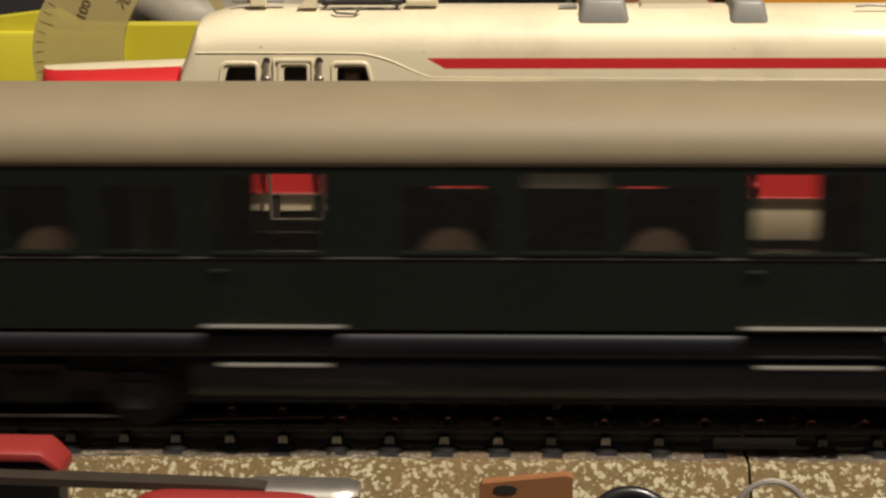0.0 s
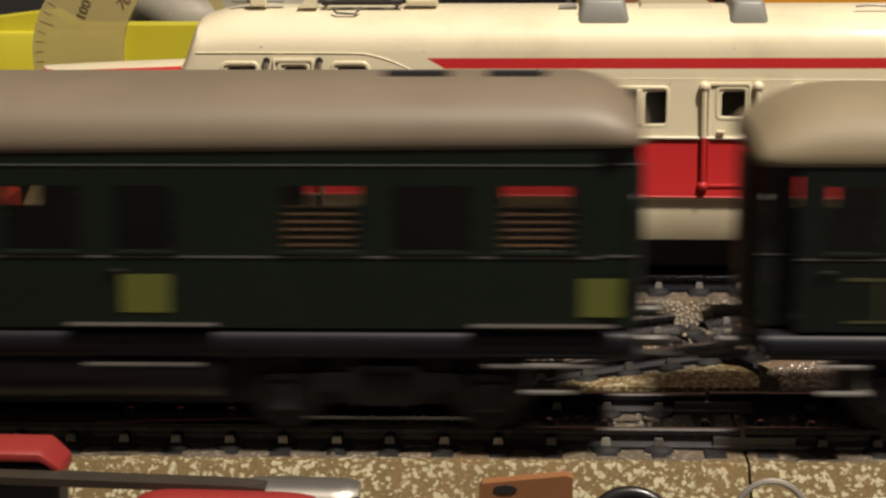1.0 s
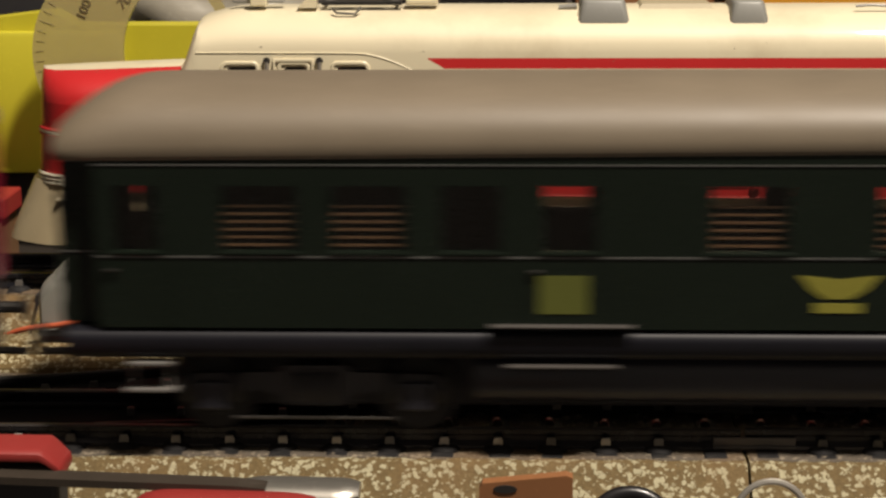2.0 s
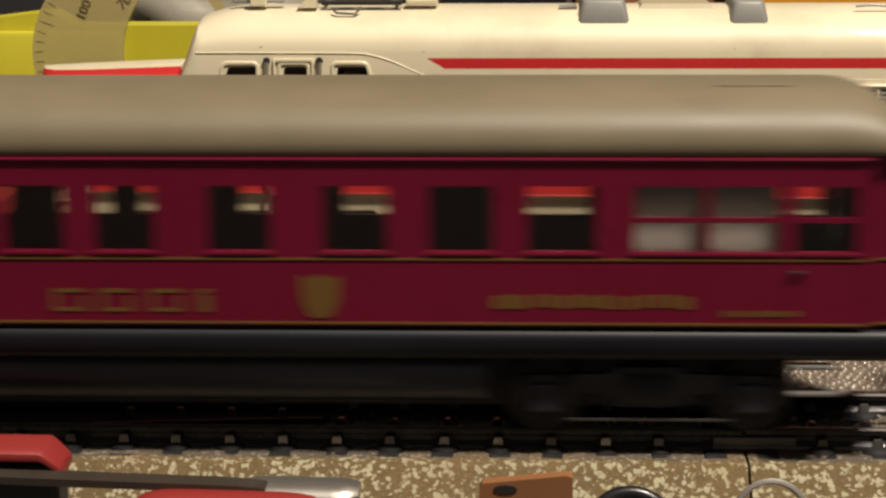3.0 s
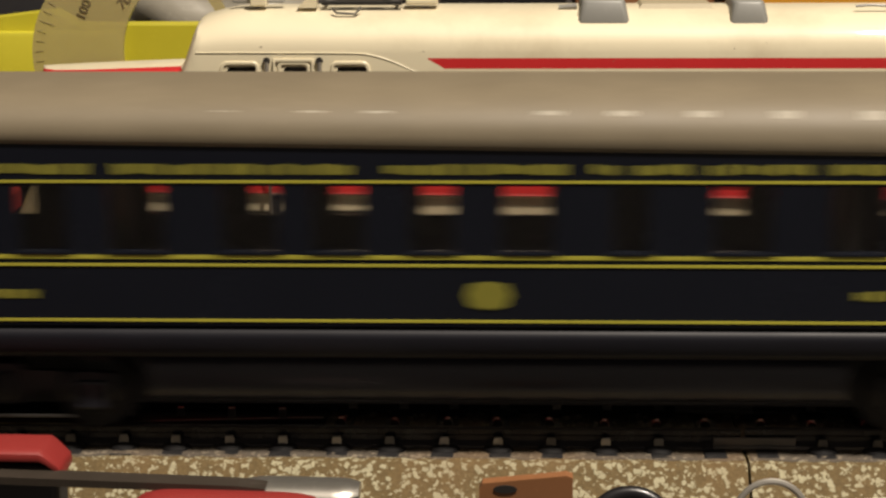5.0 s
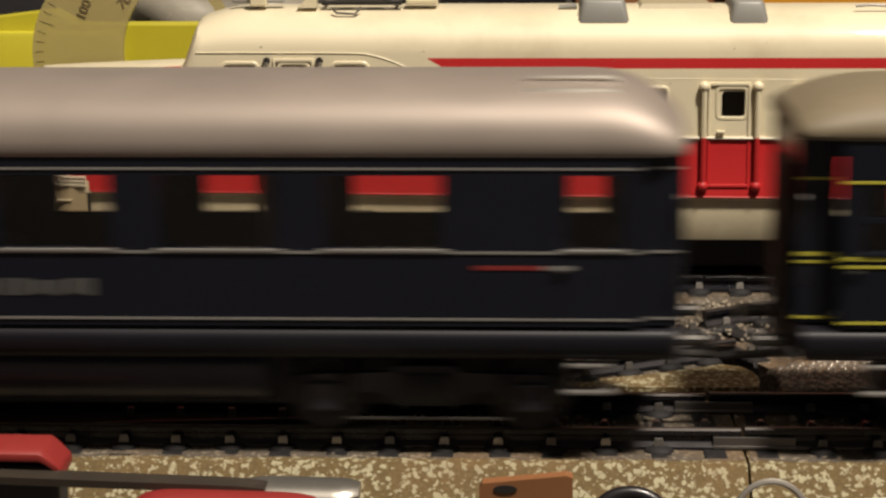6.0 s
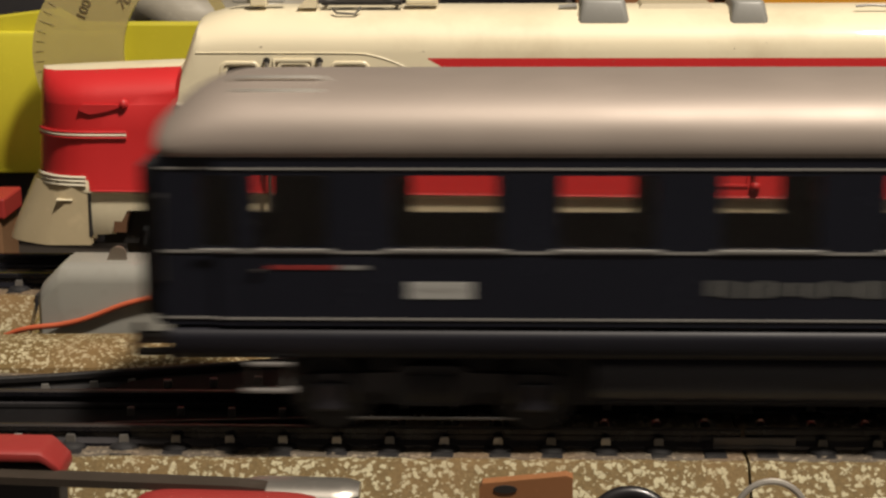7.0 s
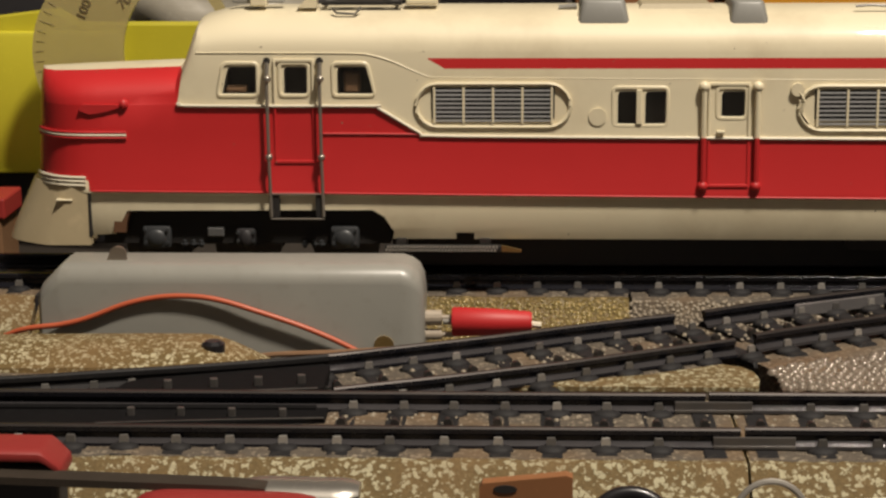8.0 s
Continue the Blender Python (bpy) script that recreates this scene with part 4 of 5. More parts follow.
def loco_paint():
    """Red and cream livery: the dividing line drops behind the cab, a red band runs under the eaves."""
    m, nt, b = node_mat("red_and_cream_livery")
    tc = nt.nodes.new("ShaderNodeTexCoord")
    sep = nt.nodes.new("ShaderNodeSeparateXYZ")
    link(nt, tc.outputs["Object"], sep.inputs[0])
    x, z = sep.outputs[0], sep.outputs[2]

    def ranged(x0, x1, z0, z1):
        r = nt.nodes.new("ShaderNodeMapRange")
        for i, v in enumerate((x0 * MM, x1 * MM, z0 * MM, z1 * MM)):
            r.inputs[i + 1].default_value = v
        link(nt, x, r.inputs[0])
        return r.outputs[0]

    divide = ranged(lx(668), lx(757), lz(189), lz(241))
    hood = calc(nt, "LESS_THAN", x, calc(nt, "ADD", lx(322) * MM, calc(nt, "MULTIPLY", calc(nt, "SUBTRACT", z, lz(150) * MM), 0.15)))
    divide = calc(nt, "ADD", divide, ranged(lx(757), lx(1900), 0.0, lz(249) - lz(241)))
    red = calc(nt, "LESS_THAN", z, divide)
    red = calc(nt, "MAXIMUM", red, calc(nt, "MULTIPLY", hood, calc(nt, "LESS_THAN", z, ranged(lx(80), lx(325), lz(115) - 2.25, lz(106) - 2.25))))
    red = calc(nt, "MULTIPLY", red, calc(nt, "GREATER_THAN", z, calc(nt, "ADD", ranged(lx(152), lx(154), lz(322) - lz(342), 0.0), ranged(lx(160), lx(1900), lz(342), lz(354.5)))))
    band = calc(nt, "MULTIPLY", calc(nt, "GREATER_THAN", z, ranged(lx(760), lx(790), lz(107), lz(124))), calc(nt, "LESS_THAN", z, lz(105.5) * MM))
    band = calc(nt, "MULTIPLY", band, calc(nt, "GREATER_THAN", x, lx(760) * MM))
    red = calc(nt, "MAXIMUM", red, band)
    big, fine = noise_node(nt, 60.0, 4.0), noise_node(nt, 900.0, 2.0)
    creamy = mixed(nt, big.outputs[0], tuple(c * 0.90 for c in CREAM), CREAM)
    reddish = mixed(nt, big.outputs[0], (0.46, 0.013, 0.015), (0.54, 0.018, 0.020))
    chips = ramp(nt, fine.outputs[0], [(0.765, (0, 0, 0)), (0.775, (1, 1, 1))])
    grime = ramp(nt, noise_node(nt, 38.0, 5.0, 0.65).outputs[0], [(0.5, (0, 0, 0)), (0.78, (0.5,) * 3)])
    creamy = mixed(nt, grime.outputs[0], creamy, (0.40, 0.31, 0.19))
    col = mixed(nt, red, creamy, reddish)
    link(nt, mixed(nt, chips.outputs[0], col, (0.20, 0.15, 0.10)), b.inputs["Base Color"])
    b.inputs["Roughness"].default_value = 0.52
    b.inputs["Coat Weight"].default_value, b.inputs["Coat Roughness"].default_value = 0.4, 0.05
    bump(nt, b, fine.outputs[0], 0.00002)
    return m


LIVERY = loco_paint()
XN = lx(66) - 3.1


def loco_profile(x):
    """Half outline of the body at x: (across, up) from the skirt to the crown."""
    n = max(0.0, min(1.0, (x - XN) / 13.0))
    w = 14.0 * math.sqrt(max(0.0, 1 - (1 - n) ** 2.4)) if n < 1 else 14.0
    w = max(w, 0.6)
    cab = max(0.0, min(1.0, (x - lx(312)) / (lx(352) - lx(312))))
    zc = lz(115) - 1.9 + (lz(106) - lz(115)) * max(0.0, min(1.0, (x - lx(80)) / (lx(320) - lx(80))))
    top = max(0.0, min(1.0, (x - lx(340)) / (lx(440) - lx(340))))
    crown = zc + (46.6 - zc) * (cab * cab * (3 - 2 * cab)) + 2.1 * math.sin(top * math.pi / 2)
    eave = zc - 6.0 + (41.2 - zc + 6.0) * cab
    k = w / 14.0
    s = max(0.0, x - lx(160)) * 0.0070
    pts = [(12.3 * k, 7.2), (13.1 * k, 9.6), (13.45 * k, 12.6), (13.55 * k, 15.5 - s), (14.15 * k, 15.9 - s), (14.25 * k, 16.4 - s), (14.1 * k, 17.0 - s), (14.0 * k, 27.0), (13.8 * k, 32.0)]
    pts += [(13.75 * k, 32.0 + (eave - 32.0) * 0.5), (13.65 * k, eave)]
    for i in range(1, 9):
        a = math.pi / 2 * i / 8
        pts.append((13.65 * k * math.cos(a) ** 0.8 if i < 8 else 0.0, eave + (crown - eave) * math.sin(a) ** 0.9))
    return pts


def loco_body():
    bm = bmesh.new()
    st = [XN + d for d in (0.0, 0.4, 1.0, 2.0, 3.5, 5.5, 8, 11, 14, 18, 22)] + [lx(u) for u in (312, 318, 325, 332, 339, 346, 352, 362, 375, 390, 410, 440)] + [-30 + 18 * k for k in range(11)]
    secs = []
    for x in st:
        h = loco_profile(x)
        rake = max(0.0, 1 - (x - XN) / 16)
        secs.append([(x + rake * 0.06 * (z - 16), YF - a, z) for a, z in h] + [(x + rake * 0.06 * (z - 16), YF + a, z) for a, z in reversed(h[:-1])])
    loft(bm, secs)
    return part("body", bm, [LIVERY, M["dark"]], None, "", smooth=True)


def cut(ob, outlines, y0, y1, inside):
    """Takes openings out of a body: outlines in (x, z), pushed from y0 to y1."""
    bm = bmesh.new()
    for o in outlines:
        prism(bm, o, y0, y1)
    cutter = part("opening", bm, [inside])
    mod = ob.modifiers.new("openings", "BOOLEAN")
    mod.operation, mod.solver, mod.object, mod.material_mode = "DIFFERENCE", "EXACT", cutter, "TRANSFER"
    bpy.context.view_layer.update()
    me = bpy.data.meshes.new_from_object(ob.evaluated_get(bpy.context.evaluated_depsgraph_get()))
    ob.modifiers.clear()
    ob.data = me
    bpy.data.objects.remove(cutter)


def quad(u0, u1, v0, v1, lean0=0, lean1=0):
    """A window outline, top edge shifted by the leans."""
    return [(lx(u0), lz(v1)), (lx(u1), lz(v1)), (lx(u1 + lean1), lz(v0)), (lx(u0 + lean0), lz(v0))]


loco = empty("electric_locomotive", "red and cream toy electric locomotive with streamlined nose", "locomotive", (-0.5, 0, 0.4))
body = loco_body()
body.parent = loco
WIN = [quad(391, 457, 117, 168, 12, 0), quad(502, 547, 117, 168), quad(596, 664, 117, 168, 0, -14), quad(1088, 1124, 160, 221), quad(1136, 1177, 160, 221), quad(1269, 1314, 160, 208)]


def rounded(o, r=0.7):
    """An outline with its corners rounded off."""
    out = []
    for i, p in enumerate(o):
        a, p, b = Vector(o[i - 1]), Vector(p), Vector(o[(i + 1) % len(o)])
        a, b = p + (a - p).normalized() * r, p + (b - p).normalized() * r
        out += [a, a * 0.25 + p * 0.5 + b * 0.25, b]
    return [(q.x, q.y) for q in out]


cut(body, [rounded(o) for o in WIN], YF - 20, YF - 9.5, M["cab_inside"])
cut(body, [[(lx(156), 2), (lx(156), lz(420)), (lx(190), lz(418)), (lx(214), lz(374)), (lx(655), lz(372)), (lx(676), lz(385)), (lx(692), lz(412)), (lx(684), 2)], quad(804, 836, 414, 430)], YF - 20, YF - 6.5, M["dark"])


def frame_round(o, y=-13.8):
    """A raised moulding round an opening."""
    c = Vector((sum(p[0] for p in o) / 4, sum(p[1] for p in o) / 4))
    rings = []
    for grow, dy in ((0.0, 0.5), (0.0, -0.05), (0.12, -0.2), (0.5, -0.2), (0.66, -0.05), (0.72, 0.5)):
        wide = [(p[0] + math.copysign(grow, p[0] - c.x), p[1] + math.copysign(grow, p[1] - c.y)) for p in o]
        ring = []
        for i, p in enumerate(wide):
            a, p, b = Vector(wide[i - 1]), Vector(p), Vector(wide[(i + 1) % 4])
            a, b = p + (a - p).normalized() * (0.6 + grow), p + (b - p).normalized() * (0.6 + grow)
            ring += [a * (1 - t) ** 2 + p * 2 * t * (1 - t) + b * t * t for t in (0, 0.25, 0.5, 0.75, 1)]
        rings.append([(q.x, YF + y + dy, q.y) for q in ring])
    return loft(bmesh.new(), rings, caps=False)


for o in WIN[:3] + [quad(1088, 1177, 160, 221)] + [WIN[5]]:
    part("window_frame", frame_round(o), M["cream"], loco, "raised cream window moulding", smooth=True)
part("window_bar", boxes((lx(1125), lx(1135), YF - 14.3, YF - 13.6, lz(221), lz(160)), bevel=0.15), M["cream"], loco)
for o in WIN:
    xs, zs = [p[0] for p in o], [p[1] for p in o]
    pane = part("pane", prism(bmesh.new(), [(c[0], c[1]) for c in o], YF - 13.0, YF - 12.8), M["glass"], loco)
    pane.visible_shadow = False
part("cab_seat", boxes((lx(400), lx(440), YF - 12, YF - 10.5, lz(168), lz(155)), (lx(610), lx(640), YF - 12, YF - 10.5, lz(168), lz(130)), bevel=0.5), M["wood"], loco)


def bead(name, pts, r=0.32, mat="ivory", y=-14.15, smooth=4):
    line = spline([(lx(u), YF + y, lz(v)) for u, v in pts], smooth)
    return part(name, tube(bmesh.new(), line, r, 6), M[mat], loco, smooth=True)


bead("trim_bead", [(322, 184), (330, 188), (480, 189), (665, 189), (672, 192), (745, 236), (757, 241), (900, 243), (1240, 245), (1568, 247), (1900, 249)])
bead("eaves_bead", [(352, 96), (450, 96), (620, 97), (660, 100), (700, 112), (740, 130), (765, 138), (800, 139), (1200, 142), (1568, 144), (1900, 146)], 0.2, "cream", -13.6)
bead("skirt_bead", [(160, 341), (480, 343), (900, 347), (1568, 352), (1900, 354)], 0.22, "red", -14.25)
bead("panel_bead", [(575, 238), (650, 238), (745, 239)], 0.25, "red", -14.05)


SLAT = paint("grey_slat_lacquer", (0.36, 0.36, 0.36), 0.4)


def louvre(u0, u1, v0, v1, nx, nz):
    """A ventilation grille in a raised round-ended frame."""
    g = part("grille", boxes((lx(u0) + 2.8, lx(u1) - 2.8, YF - 13.9, YF - 13.5, lz(v1) + 0.7, lz(v0) - 0.7)), M["dark"], loco, "grey slatted ventilation grille")
    x0, x1, z0, z1 = lx(u0) + 3.3, lx(u1) - 3.3, lz(v1) + 0.8, lz(v0) - 0.8
    for k in range(nz):
        z = z0 + (k + 0.5) * (z1 - z0) / nz
        part("slat", boxes((x0, x1, YF - 14.25, YF - 13.85, z - 0.17, z + 0.13)), SLAT, g)
    for k in range(nx + 1):
        x = x0 + k * (x1 - x0) / nx
        part("post", boxes((x - 0.2, x + 0.2, YF - 14.4, YF - 13.85, z0 - 0.2, z1 + 0.2)), M["cream"], g)
    r = (lz(v0) - lz(v1)) / 2
    cz = (lz(v0) + lz(v1)) / 2
    ring = [(lx(u0) + r - r * math.sin(math.pi * k / 10), YF - 14.05, cz + r * math.cos(math.pi * k / 10)) for k in range(11)]
    ring += [(lx(u1) - r + r * math.sin(math.pi * k / 10), YF - 14.05, cz - r * math.cos(math.pi * k / 10)) for k in range(11)]
    part("grille_frame", tube(bmesh.new(), ring, 0.4, 6, closed=True), M["cream"], g, smooth=True)


louvre(739, 1010, 150, 226, 4, 8)
louvre(1408, 1680, 154, 232, 4, 8)
part("filler_cap", rod(bmesh.new(), (lx(1058), YF - 14.15, lz(208)), (lx(1058), YF - 13.6, lz(208)), 1.6, 16), M["cream"], loco)
bm = rod(bmesh.new(), (lx(1405), YF - 14.5, lz(160)), (lx(1405), YF - 13.6, lz(160)), 1.2, 14)
part("horn", tube(bm, spline([(lx(1408), YF - 14.3, lz(165)), (lx(1416), YF - 14.4, lz(180)), (lx(1413), YF - 14.3, lz(200)), (lx(1425), YF - 14.2, lz(218))], 5), 0.3, 6), M["cream"], loco, smooth=True)
# doors and their hand rails
for u0, u1, v0, v1 in ((488, 560, 110, 288), (1250, 1324, 152, 330)):
    d = part("door", boxes((lx(u0), lx(u0) + 0.45, YF - 14.25, YF - 13.9, lz(v1), lz(v0)), (lx(u1) - 0.45, lx(u1), YF - 14.25, YF - 13.9, lz(v1), lz(v0)),
                           (lx(u0), lx(u1), YF - 14.3, YF - 13.9, lz(v1) - 0.3, lz(v1) + 0.3), (lx(u0), lx(u1), YF - 14.1, YF - 13.6, lz(v0) - 0.2, lz(v0) + 0.4), bevel=0.12), LIVERY, loco)
part("door_handle", boxes((lx(1265), lx(1280), YF - 14.9, YF - 14.2, lz(237), lz(231)), bevel=0.2), M["cream"], loco)
WIRE = paint("nickel_wire", (0.40, 0.36, 0.31), 0.3, 0.7, 0.3)
for u in (478, 571):
    bm = tube(bmesh.new(), [(lx(u), YF - 15.4, lz(140)), (lx(u + 1), YF - 15.6, lz(280)), (lx(u + 3), YF - 15.6, lz(384))], 0.33, 8)
    for v in (140, 278):
        bmesh.ops.create_uvsphere(bm, u_segments=10, v_segments=6, radius=0.72, matrix=Matrix.Translation((lx(u + 1), YF - 15.4, lz(v))))
        rod(bm, (lx(u), YF - 15.4, lz(v)), (lx(u), YF - 13.6, lz(v)), 0.35, 8)
    rod(bm, (lx(u), YF - 15.3, lz(140)), (lx(u), YF - 14.6, lz(112)), 0.4, 8)
    part("hand_rail", bm, WIRE, loco, "thin steel hand rail", smooth=True)
    part("rail_recess", rod(bmesh.new(), (lx(u - 1), YF - 14.2, lz(110)), (lx(u - 1), YF - 13.5, lz(110)), 0.65, 12), M["dark"], loco)
part("ladder_step", tube(bmesh.new(), [(lx(480), YF - 15.6, lz(346)), (lx(481), YF - 15.6, lz(388)), (lx(575), YF - 15.6, lz(388)), (lx(574), YF - 15.6, lz(346))], 0.2, 8), WIRE, loco)
part("ladder_rung", boxes((lx(478), lx(576), YF - 15.8, YF - 15.2, lz(345), lz(342)), bevel=0.1), WIRE, loco)
for u in (483, 560):
    part("step_cheek", boxes((lx(u), lx(u + 12), YF - 15.5, YF - 13.0, lz(387), lz(346)), bevel=0.15), M["dark"], loco)
for u, c in ((1243, "cream"), (1336, "cream")):
    for v0, v1, mt in ((155, 244, "cream"), (244, 330, "red")):
        bm = tube(bmesh.new(), [(lx(u), YF - 14.7, lz(v0)), (lx(u), YF - 14.6, lz(v1))], 0.5, 8)
        vv = v0 if mt == "cream" else v1
        bmesh.ops.create_uvsphere(bm, u_segments=12, v_segments=8, radius=1.0, matrix=Matrix.Translation((lx(u), YF - 14.4, lz(vv))))
        part("hand_rail", bm, M[mt], loco, smooth=True)
# nose fittings
def nose_line(v, x_end, off=0.12):
    """Points that hug the rounded nose at one height."""
    z = lz(v)
    out = []
    for d in (1.2, 1.8, 2.6, 3.6, 5.0, 6.6, 8.6, 11.0, 13.0):
        n = d / 13.0
        w = 14.05 * math.sqrt(max(0.0, 1 - (1 - n) ** 2.4))
        out.append((XN + d + max(0.0, 1 - d / 16) * 0.06 * (z - 16) - off, YF - w - off, z))
    return [p for p in out if p[0] < x_end] + [(x_end, YF - 14.05 - off, z)]


for v in (236, 241, 246):
    part("nose_rib", tube(bmesh.new(), nose_line(v, lx(224)), 0.28, 6), M["ivory" if v == 241 else "red"], loco, smooth=True)
for v in (317, 324, 331):
    part("nose_rib", tube(bmesh.new(), nose_line(v, lx(148), 0.25), 0.3, 6), M["ivory"], loco, smooth=True)
bm = bmesh.new()
prism(bm, [(lx(140), lz(196)), (lx(148), lz(186)), (lx(210), lz(187)), (lx(214), lz(192)), (lx(185), lz(200)), (lx(160), lz(204))], YF - 14.3, YF - 11.5)
bmesh.ops.create_uvsphere(bm, u_segments=10, v_segments=6, radius=0.9, matrix=Matrix.Translation((lx(221), YF - 13.9, lz(186))))
part("lamp_housing", bm, M["red"], loco, "red moulded lamp housing")
# pilot: the cream skirt under the nose
bm = bmesh.new()
secs = []
for zz, lead in ((lz(440), -5.4), (lz(410), -4.2), (lz(370), -2.2), (lz(330), -0.4)):
    ring = []
    for k in range(9):
        a = math.pi / 2 * k / 8
        ring.append((XN + lead + 9.5 * (1 - math.sin(a)) - 0.2, YF - 14.0 * (1 - (k / 8)) ** 0.55, zz))
    ring = [(lx(152), YF - 14.0, zz)] + ring + [(lx(152), YF, zz)]
    secs.append(ring)
loft(bm, secs)
part("pilot", bm, paint("grimy_cream_lacquer", (0.56, 0.46, 0.29), 0.38, 0.0, 0.3, 300), loco, "cream pilot under the nose", smooth=True)
part("pilot_edge", boxes((lx(150), lx(154), YF - 14.1, YF - 12.0, lz(424), lz(342))), M["dark"], loco)
part("pilot_mark", boxes((lx(92), lx(122), YF - 14.3, YF - 12.4, lz(360), lz(356)), bevel=0.15), M["cream"], loco)
part("arch_lining", prism(bmesh.new(), [(lx(192), lz(418)), (lx(194), lz(396)), (lx(208), lz(376)), (lx(232), lz(372)), (lx(222), lz(384)), (lx(216), lz(402)), (lx(214), lz(418))], YF - 13.2, YF - 8), paint("bare_copper_brown", (0.17, 0.085, 0.045), 0.45, 0.2, 0.3), loco, "brown bare metal inside the wheel arch")
# running gear
bm = boxes((lx(170), lx(690), YF - 11.0, YF + 11, 6.0, 13.6))
part("bogie", bm, M["dark"], loco, "black cast bogie")
AXLES = [(x, YF + y) for x in (75, 95, 115) for y in (-8.35, 8.35)]
CAST = paint("grey_cast_iron", (0.055, 0.058, 0.062), 0.42, 0.2, 0.35, 500)
for u, w, v0, v1 in ((268, 2.7, 407, 450), (430, 1.9, 412, 446), (608, 2.7, 407, 450)):
    x = lx(u)
    bm = boxes((x - w, x + w, YF - 12.5, YF - 11.0, lz(v1), lz(v0)), bevel=0.7)
    bmesh.ops.create_uvsphere(bm, u_segments=14, v_segments=8, radius=1.0, matrix=Matrix.Translation((x, YF - 12.4, lz(430))) @ Matrix.Diagonal((w * 0.66, 0.7, 1.7, 1)))
    box_ = part("axle_box", bm, CAST if w > 2 else M["black_matt"], loco, "grey cast axle box with bolts", smooth=True)
    for dx, v in ((-0.75, v0 + 7), (0.75, v0 + 7), (-0.75, v1 - 12), (0.75, v1 - 12)):
        part("bolt", rod(bmesh.new(), (x + dx * w, YF - 12.9, lz(v)), (x + dx * w, YF - 12.3, lz(v)), 0.32, 6), CAST, box_)
    for y in (-8.35, 8.35):
        AXLES.append((lx(u), YF + y))
for u in (318, 334, 348, 536, 552, 566):
    bm = rod(bmesh.new(), (lx(u), YF - 12.0, lz(447)), (lx(u), YF - 12.0, lz(434)), 0.4, 8)
    rod(bm, (lx(u), YF - 12.0, lz(442)), (lx(u), YF - 12.0, lz(440)), 0.7, 8)
    part("spring_bolt", bm, CAST, loco)
part("sand_box", boxes((lx(360), lx(390), YF - 12.2, YF - 11.0, lz(428), lz(411)), bevel=0.25), paint("pale_cast_iron", (0.13, 0.13, 0.13), 0.45, 0.2, 0.3), loco)
part("bogie", boxes((60, 131, YF - 11.0, YF + 11, 5.0, 9.0), bevel=0.4), M["black_matt"], loco)
WHEEL = small_mesh("wheel", rod(rod(bmesh.new(), (0, -1.15, 0), (0, 1.15, 0), 6.2, 24), (0, -1.5, 0), (0, 1.5, 0), 1.4, 12), M["dark_steel"])
for x, y in AXLES:
    piece("wheel", WHEEL, loco, x, y, 0, 5.8)
bm = boxes((lx(680), lx(890), YF - 13.3, YF - 12.3, 5.0, 6.2), (lx(700), lx(720), YF - 12.6, YF - 9, 5.6, 7.4), (lx(850), lx(870), YF - 12.6, YF - 9, 5.6, 7.4), bevel=0.2)
slider = part("slider", bm, M["dark_steel"], loco, "pick-up slider with a bright knurled edge")
bm = bmesh.new()
for k in range(34):
    for r in range(2):
        box(bm, lx(682) + (k + 0.5 * r) * 0.6, lx(682) + (k + 0.5 * r) * 0.6 + 0.34, YF - 13.6, YF - 13.2, 5.1 + r * 0.6, 5.5 + r * 0.6)
part("knurling", bm, paint("knurled_nickel", (0.60, 0.56, 0.50), 0.3, 0.5, 0.3), slider, "bright knurled nickel")
part("slider_tip", prism(bmesh.new(), [(lx(890), 5.0), (lx(890), 6.1), (lx(925), 5.3), (lx(925), 4.9)], YF - 13.2, YF - 12.3), M["brass"], loco)
part("slider", boxes((lx(170), lx(200), YF - 9.5, YF - 7, 5.6, 7.4), bevel=0.2), M["clip"], loco)
# black block added to hide the lit background and keep the underside dark
part("motor_block", boxes((lx(690), 130, YF - 6.5, YF + 6.5, 0.8, 9.0), bevel=0.4), M["black_matt"], loco, "black filler block that closes the view between the bogies")
# roof equipment
for u0, u1, v in ((1022, 1114, 44), (1286, 1357, 46)):
    bm = bmesh.new()
    x0, x1 = lx(u0), lx(u1)
    loft(bm, [[(x0 + a, YF - 11.1 + b, lz(v) - 0.5) for a, b in ((0, 0.6), (0.6, 0))] + [(x1 - a, YF - 11.1 + b, lz(v) - 0.5) for a, b in ((0.6, 0), (0, 0.6))] + [(x1, YF + 3, lz(v)), (x0, YF + 3, lz(v))],
              [(x0 + a + 0.9, YF - 9.9 + b, lz(v) + 3.6) for a, b in ((0, 0.6), (0.6, 0))] + [(x1 - a - 0.9, YF - 9.9 + b, lz(v) + 3.6) for a, b in ((0.6, 0), (0, 0.6))] + [(x1 - 0.9, YF + 3, lz(v) + 3.6), (x0 + 0.9, YF + 3, lz(v) + 3.6)]])
    bmesh.ops.bevel(bm, geom=list(bm.edges), offset=0.45, segments=2, profile=0.5, affect="EDGES")
    part("roof_vent", bm, M["roof_box"], loco, "grey box on the roof", smooth=True)
bm = bmesh.new()
loft(bm, [[(lx(1125) + a, YF - 6, 47.6), (lx(1272) - a, YF - 6, 47.6), (lx(1272) - a, YF + 6, 47.6), (lx(1125) + a, YF + 6, 47.6)] if h == 0 else
          [(lx(1125) + a, YF - 4.5, 49.2), (lx(1272) - a, YF - 4.5, 49.2), (lx(1272) - a, YF + 4.5, 49.2), (lx(1125) + a, YF + 4.5, 49.2)] for h, a in ((0, 0.0), (1, 1.4))])
